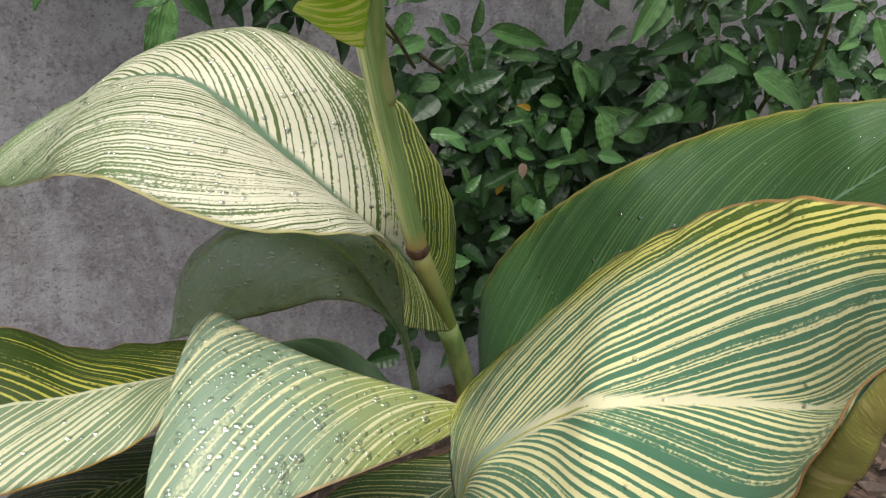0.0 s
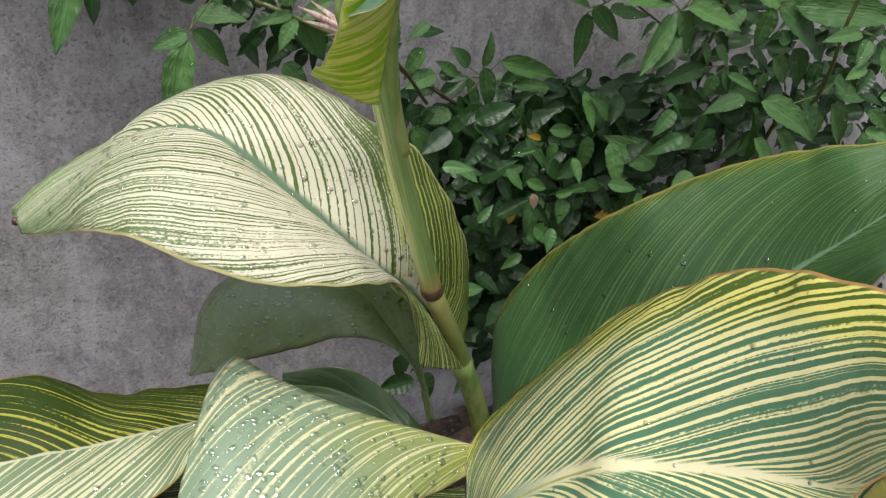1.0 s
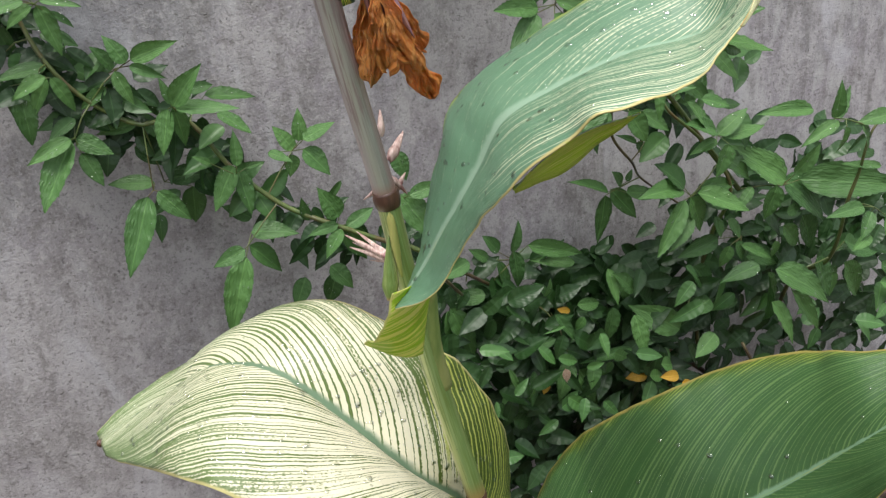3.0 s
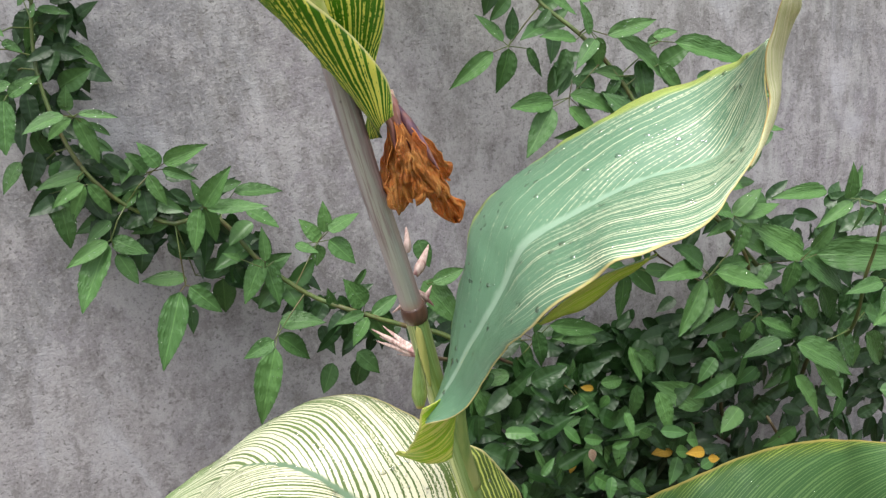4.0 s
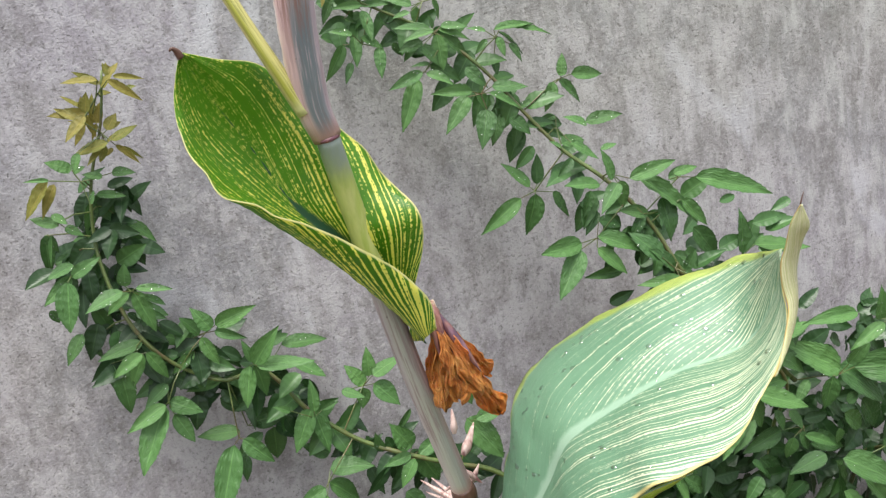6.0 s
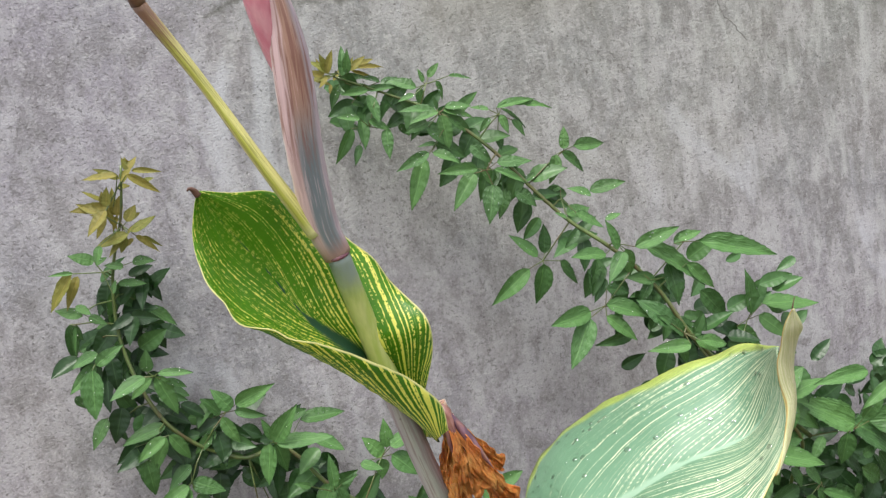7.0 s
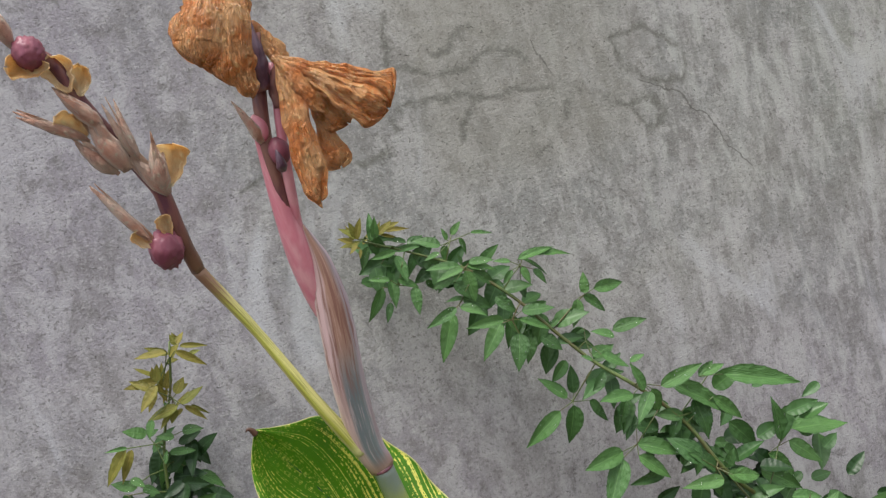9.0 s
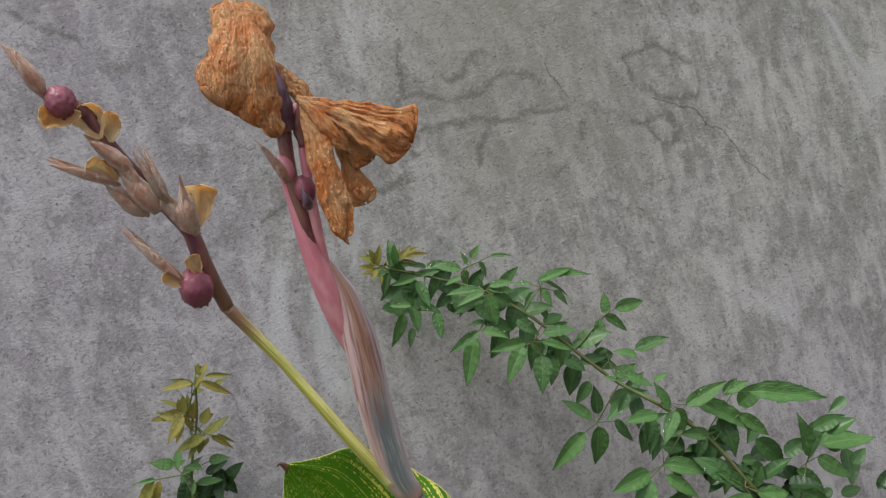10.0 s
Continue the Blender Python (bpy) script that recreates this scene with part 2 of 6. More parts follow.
def banded_stalk_material(name, bands, streak, reach=(0.0, 1.0), low=None, high=None, rough=0.3, coat=0.3, foot=None, head=None, fine=1.0):
    """A stalk or sheath with bands of colour side by side along it. bands: (place across, colour), from one edge (1) to the other (-1);
    low, high: colours of the lower and upper middle; streak: dark streaks, strongest within reach; foot, head: colours at the very base and top."""
    n = Nodes(name)
    uv = n.make("UVMap")
    uv.uv_map = "place"
    sp = n.make("SeparateXYZ", i0=uv.outputs[0])
    t, o = sp.outputs[0], sp.outputs[1]
    obj = n.make("TexCoord").outputs["Object"]
    lanes = n.make("CombineXYZ", i0=n.math("MULTIPLY", t, 1.1), i1=n.math("MULTIPLY", o, 1.5)).outputs[0]
    broad, thin = n.noise(lanes, 1.3, 3.0, 0.6, 0.6), n.noise(lanes, 3.4, 4.0, 0.62, 0.5)
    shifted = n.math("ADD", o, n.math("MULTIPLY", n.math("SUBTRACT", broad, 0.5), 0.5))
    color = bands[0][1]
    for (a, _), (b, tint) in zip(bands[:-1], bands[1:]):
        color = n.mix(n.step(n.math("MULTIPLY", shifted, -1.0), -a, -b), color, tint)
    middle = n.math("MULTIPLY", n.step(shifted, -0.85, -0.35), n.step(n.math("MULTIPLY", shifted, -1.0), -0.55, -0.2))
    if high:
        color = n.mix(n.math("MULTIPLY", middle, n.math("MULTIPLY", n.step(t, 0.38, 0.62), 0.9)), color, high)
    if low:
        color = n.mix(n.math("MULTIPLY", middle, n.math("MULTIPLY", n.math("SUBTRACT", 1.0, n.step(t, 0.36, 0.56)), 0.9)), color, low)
    window = n.math("MULTIPLY", n.step(t, reach[0] - 0.1, reach[0] + 0.1), n.math("SUBTRACT", 1.0, n.step(t, reach[1] - 0.1, reach[1] + 0.1)))
    window = n.math("ADD", 0.25, n.math("MULTIPLY", window, 0.6))
    color = n.mix(n.math("MULTIPLY", n.step(thin, 0.49, 0.60), window), color, streak)
    color = n.mix(n.math("MULTIPLY", n.step(thin, 0.46, 0.34), 0.35 * fine), color, tuple(min(1, c * 1.25 + 0.08) for c in bands[1][1]))
    if foot:
        color = n.mix(n.math("SUBTRACT", 1.0, n.step(t, 0.0, 0.09)), color, foot)
    if head:
        color = n.mix(n.step(n.math("ADD", t, n.math("MULTIPLY", n.math("SUBTRACT", thin, 0.5), 0.35)), 0.76, 0.97), color, head)
    specks = n.step(n.noise(obj, 150.0, 2.0), 0.73, 0.77)
    color = n.mix(n.math("MULTIPLY", specks, 0.6), color, tuple(c * 0.4 for c in streak))
    normal = n.bump(thin, 0.35, 0.0012)
    n.use(Base_Color=color, Roughness=n.math("ADD", rough, n.math("MULTIPLY", broad, 0.15)), Coat_Weight=coat, Coat_Roughness=0.25, Normal=normal)
    return n.mat


def withered_material(name, a, b, dark, glow=0.15, deep=0.006, crinkle=140.0, hem=None, rough=0.17, shine=0.65):
    """Dried petals: long folds and fine crinkles with a waxy sheen; light on the ridges and shade in the creases are
    painted into the colour.
    """
    n = Nodes(name)
    vein = n.make("UVMap")
    vein.uv_map = "place"
    obj = n.make("TexCoord").outputs["Object"]
    bent = n.make("VectorMath", i0=obj, i1=n.scaled(n.make("TexNoise", Vector=obj, Scale=70.0, Detail=2.0).outputs[1], (0.012, 0.012, 0.012)))
    lines = n.noise(n.scaled(vein.outputs[0], (1.5, 2.8, 1)), 1.9, 6.0, 0.62, 1.2)
    fine = n.noise(n.scaled(vein.outputs[0], (2.4, 6.0, 1)), 2.0, 4.0, 0.66, 1.4)
    cells = n.make("TexVoronoi", Vector=bent.outputs[0], Scale=crinkle)
    cells.feature = "SMOOTH_F1"
    creases = n.math("MULTIPLY", cells.outputs[0], 1.0)
    color = n.mix(n.step(n.noise(obj, 60.0, 4.0), 0.35, 0.65), a, b)
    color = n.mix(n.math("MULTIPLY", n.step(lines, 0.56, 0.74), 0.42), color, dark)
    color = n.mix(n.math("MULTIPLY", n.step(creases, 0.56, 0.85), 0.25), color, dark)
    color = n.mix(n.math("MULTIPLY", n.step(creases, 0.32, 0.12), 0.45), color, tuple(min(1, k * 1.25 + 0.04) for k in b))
    if hem:
        rim = n.math("ABSOLUTE", n.make("SeparateXYZ", i0=vein.outputs[0]).outputs[1])
        color = n.mix(n.math("MULTIPLY", n.step(n.math("ADD", rim, n.math("MULTIPLY", n.math("SUBTRACT", lines, 0.5), 0.5)), 0.62, 0.95), 0.85), color, hem)
    normal = n.bump(n.math("SUBTRACT", 1.0, lines), 0.9, deep)
    normal = n.bump(fine, 1.0, deep * 0.75, normal)
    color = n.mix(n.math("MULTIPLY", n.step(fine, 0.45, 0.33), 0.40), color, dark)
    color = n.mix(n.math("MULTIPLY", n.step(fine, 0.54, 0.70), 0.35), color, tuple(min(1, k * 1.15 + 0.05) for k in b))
    normal = n.bump(n.math("SUBTRACT", 1.0, creases), 0.35, deep * 0.3, normal)
    normal = n.bump(n.noise(obj, 420.0, 3.0), 0.5, deep * 0.12, normal)
    n.use(Base_Color=color, Roughness=n.math("ADD", rough, n.math("MULTIPLY", n.noise(obj, 110.0, 3.0), 0.26)), Normal=normal, Specular_IOR_Level=shine)
    through_light = n.make("BsdfTranslucent", Color=color)
    blend = n.make("MixShader", i0=glow, i1=n.bsdf.outputs[0], i2=through_light.outputs[0])
    n.set(n.out.inputs[0], blend.outputs[0])
    return n.mat


# old damp outlines and hairline cracks on the wall, as runs of (x, z)
DAMP_LINES = (((0.327, 1.600), (0.313, 1.522), (0.290, 1.481), (0.303, 1.439)),
          ((0.313, 1.522), (0.361, 1.510), (0.423, 1.505), (0.487, 1.515), (0.532, 1.491)),
          ((0.356, 1.567), (0.396, 1.536), (0.455, 1.549)),
          ((0.294, 1.466), (0.375, 1.470), (0.424, 1.450), (0.402, 1.395)),
          ((0.675, 1.485), (0.715, 1.498), (0.762, 1.480), (0.788, 1.443), (0.772, 1.405), (0.719, 1.414), (0.679, 1.449), (0.675, 1.485)),
          ((0.670, 1.389), (0.712, 1.392), (0.735, 1.363), (0.702, 1.343), (0.670, 1.389)),
          ((0.424, 1.450), (0.500, 1.452), (0.568, 1.450), (0.670, 1.389)),
          ((0.566, 1.412), (0.541, 1.365), (0.501, 1.347), (0.504, 1.388)),
          ((0.067, 1.414), (0.105, 1.421), (0.152, 1.429), (0.185, 1.411), (0.239, 1.408), (0.287, 1.410)),
          ((-0.148, 1.765), (-0.123, 1.732), (-0.083, 1.712)))
HAIR_CRACKS = (((0.541, 1.518), (0.566, 1.444)),
          ((0.700, 1.418), (0.764, 1.386), (0.800, 1.326), (0.856, 1.246)))


def concrete_material():
    n = Nodes("concrete")
    obj = n.make("TexCoord").outputs["Object"]
    xyz = n.make("SeparateXYZ", i0=obj)
    x, z = xyz.outputs[0], xyz.outputs[2]
    cloud = n.noise(obj, 2.6, 5.0, 0.6)
    blotch = n.noise(obj, 12.0, 6.0, 0.65, 0.5)
    spots = n.noise(n.scaled(obj, (1, 1, 0.7)), 34.0, 5.0, 0.65, 0.3)
    fleck = n.noise(obj, 85.0, 5.0, 0.7)
    grit = n.noise(obj, 330.0, 3.0, 0.6)
    runs = n.noise(n.scaled(obj, (1, 1, 0.16)), 42.0, 4.0, 0.6, 0.3)
    tone = n.math("MULTIPLY", n.step(z, 0.80, 1.25), n.step(x, 0.10, 0.60))
    color = n.mix(tone, (0.306, 0.284, 0.306), (0.292, 0.296, 0.272))
    color = n.mix(n.math("MULTIPLY", n.step(cloud, 0.42, 0.60), 0.7), color, (0.385, 0.368, 0.362))
    drift = n.noise(n.scaled(obj, (1, 1, 1), (5.3, 0, 2.2)), 1.9, 4.0, 0.55, 0.6)
    color = n.mix(n.math("MULTIPLY", n.step(drift, 0.46, 0.60), 0.7), color, (0.235, 0.236, 0.244))
    color = n.mix(n.math("MULTIPLY", n.step(blotch, 0.46, 0.64), 0.6), color, (0.222, 0.208, 0.206))
    soft = n.noise(n.scaled(obj, (1, 1, 0.6), (1.7, 0, 4.4)), 20.0, 3.0, 0.5, 0.4)
    color = n.mix(n.math("MULTIPLY", n.step(soft, 0.49, 0.62), 0.72), color, (0.43, 0.415, 0.425))
    color = n.mix(n.math("MULTIPLY", n.step(spots, 0.50, 0.62), 0.62), color, (0.43, 0.415, 0.42))
    color = n.mix(n.math("MULTIPLY", n.step(spots, 0.47, 0.35), 0.66), color, (0.20, 0.188, 0.184))
    color = n.mix(n.math("MULTIPLY", n.step(fleck, 0.52, 0.66), 0.34), color, (0.48, 0.465, 0.46))
    color = n.mix(n.math("MULTIPLY", n.step(fleck, 0.45, 0.33), 0.55), color, (0.165, 0.155, 0.150))
    sand = n.noise(obj, 170.0, 4.0, 0.7)
    color = n.mix(n.math("MULTIPLY", n.step(sand, 0.53, 0.64), 0.26), color, (0.50, 0.485, 0.475))
    color = n.mix(n.math("MULTIPLY", n.step(sand, 0.46, 0.34), 0.46), color, (0.16, 0.15, 0.145))
    # short trowelled dashes and pale drips, stronger towards one end of the wall
    dashes = n.noise(n.scaled(obj, (1, 1, 0.28), (0.9, 0, 0.1)), 30.0, 3.0, 0.55, 0.25)
    ends = n.math("ADD", 0.22, n.math("MULTIPLY", n.step(x, 0.25, 0.9), 0.48))
    color = n.mix(n.math("MULTIPLY", n.step(dashes, 0.52, 0.68), ends), color, (0.47, 0.468, 0.462))
    color = n.mix(n.math("MULTIPLY", n.step(dashes, 0.46, 0.34), n.math("MULTIPLY", ends, 0.7)), color, (0.20, 0.196, 0.184))
    color = n.mix(n.math("MULTIPLY", n.step(runs, 0.54, 0.72), n.math("MULTIPLY", ends, 0.6)), color, (0.49, 0.48, 0.48))
    # pale lime wash runs and old damp outlines with shapes of their own
    lime = n.noise(n.scaled(obj, (1, 1, 0.35), (0.4, 0, 0.3)), 7.0, 4.0, 0.6, 1.2)
    color = n.mix(n.math("MULTIPLY", n.step(lime, 0.57, 0.72), 0.7), color, (0.52, 0.52, 0.55))
    wander = n.make("VectorMath", i0=n.make("TexNoise", Vector=obj, Scale=17.0, Detail=5.0).outputs[1], i1=(0.5, 0.5, 0.5))
    wander.operation = "SUBTRACT"
    bent = n.make("VectorMath", i0=n.scaled(obj, (1, 0, 1)), i1=n.scaled(wander.outputs[0], (0.05, 0, 0.05)))
    old_lines, hair_lines = n.paths(bent.outputs[0], DAMP_LINES), n.paths(bent.outputs[0], HAIR_CRACKS)
    ragged = n.math("ADD", old_lines, n.math("MULTIPLY", n.math("SUBTRACT", fleck, 0.5), 0.022))
    line = n.math("SUBTRACT", 1.0, n.step(ragged, -0.002, 0.0105))
    zone = n.step(n.noise(obj, 14.0, 3.0), 0.30, 0.52)
    hair = n.math("SUBTRACT", 1.0, n.step(hair_lines, 0.0004, 0.0016))
    crust = n.math("MULTIPLY", n.math("MULTIPLY", n.step(z, 1.28, 1.38), n.step(x, 0.30, 0.38)), n.math("SUBTRACT", 1.0, n.step(x, 0.62, 0.78)))
    color = n.mix(n.math("MULTIPLY", crust, n.math("MULTIPLY", n.step(cloud, 0.35, 0.5), 0.45)), color, (0.285, 0.268, 0.236))
    color = n.mix(n.math("MULTIPLY", n.math("MULTIPLY", line, zone), 0.82), color, (0.140, 0.136, 0.122))
    color = n.mix(n.math("MULTIPLY", hair, n.math("MULTIPLY", zone, 0.7)), color, (0.10, 0.095, 0.085))
    pits = n.step(n.noise(obj, 210.0, 4.0, 0.65), 0.40, 0.30)
    color = n.mix(n.math("MULTIPLY", pits, 0.6), color, (0.12, 0.112, 0.105))
    color = n.mix(n.math("MULTIPLY", n.step(grit, 0.54, 0.66), 0.22), color, (0.52, 0.505, 0.49))
    color = n.mix(n.math("MULTIPLY", n.step(grit, 0.46, 0.34), 0.22), color, (0.14, 0.132, 0.125))
    color = n.mix(1.0, color, n.mix(n.step(z, 0.85, 1.30), (0.945, 0.952, 0.945), n.mix(n.step(x, -0.10, 0.22), (0.925, 0.945, 0.965), (0.925, 0.955, 0.893))), "MULTIPLY")
    normal = n.bump(n.math("ADD", n.math("MULTIPLY", fleck, 1.0), n.math("MULTIPLY", blotch, 1.5)), 0.24, 0.006)
    normal = n.bump(n.math("SUBTRACT", grit, pits), 0.6, 0.0014, normal)
    n.use(Base_Color=color, Roughness=n.math("ADD", 0.55, n.math("MULTIPLY", fleck, 0.3)), Normal=normal, Specular_IOR_Level=0.35)
    return n.mat


def soil_material():
    n = Nodes("soil")
    obj = n.make("TexCoord").outputs["Object"]
    color = n.mix(n.noise(obj, 18.0, 6.0), (0.03, 0.02, 0.014), (0.10, 0.065, 0.045))
    color = n.mix(n.step(n.noise(obj, 90.0, 4.0), 0.55, 0.7), color, (0.16, 0.12, 0.09))
    n.use(Base_Color=color, Roughness=0.8, Normal=n.bump(n.noise(obj, 60.0, 6.0), 0.9, 0.02))
    return n.mat


def water_material():
    """Thin clear beads: the surface below shows through, and a wet gloss lies on top."""
    n = Nodes("water")
    clear = n.make("BsdfTransparent", Color=(0.95, 0.97, 0.95))
    gloss = n.make("BsdfGlossy", Color=(1, 1, 1), Roughness=0.03)
    rim = n.math("ADD", n.math("MULTIPLY", n.make("Fresnel", IOR=1.36).outputs[0], 1.0), 0.12, clamp=True)
    blend = n.make("MixShader", i0=rim, i1=clear.outputs[0], i2=gloss.outputs[0])
    n.set(n.out.inputs[0], blend.outputs[0])
    return n.mat


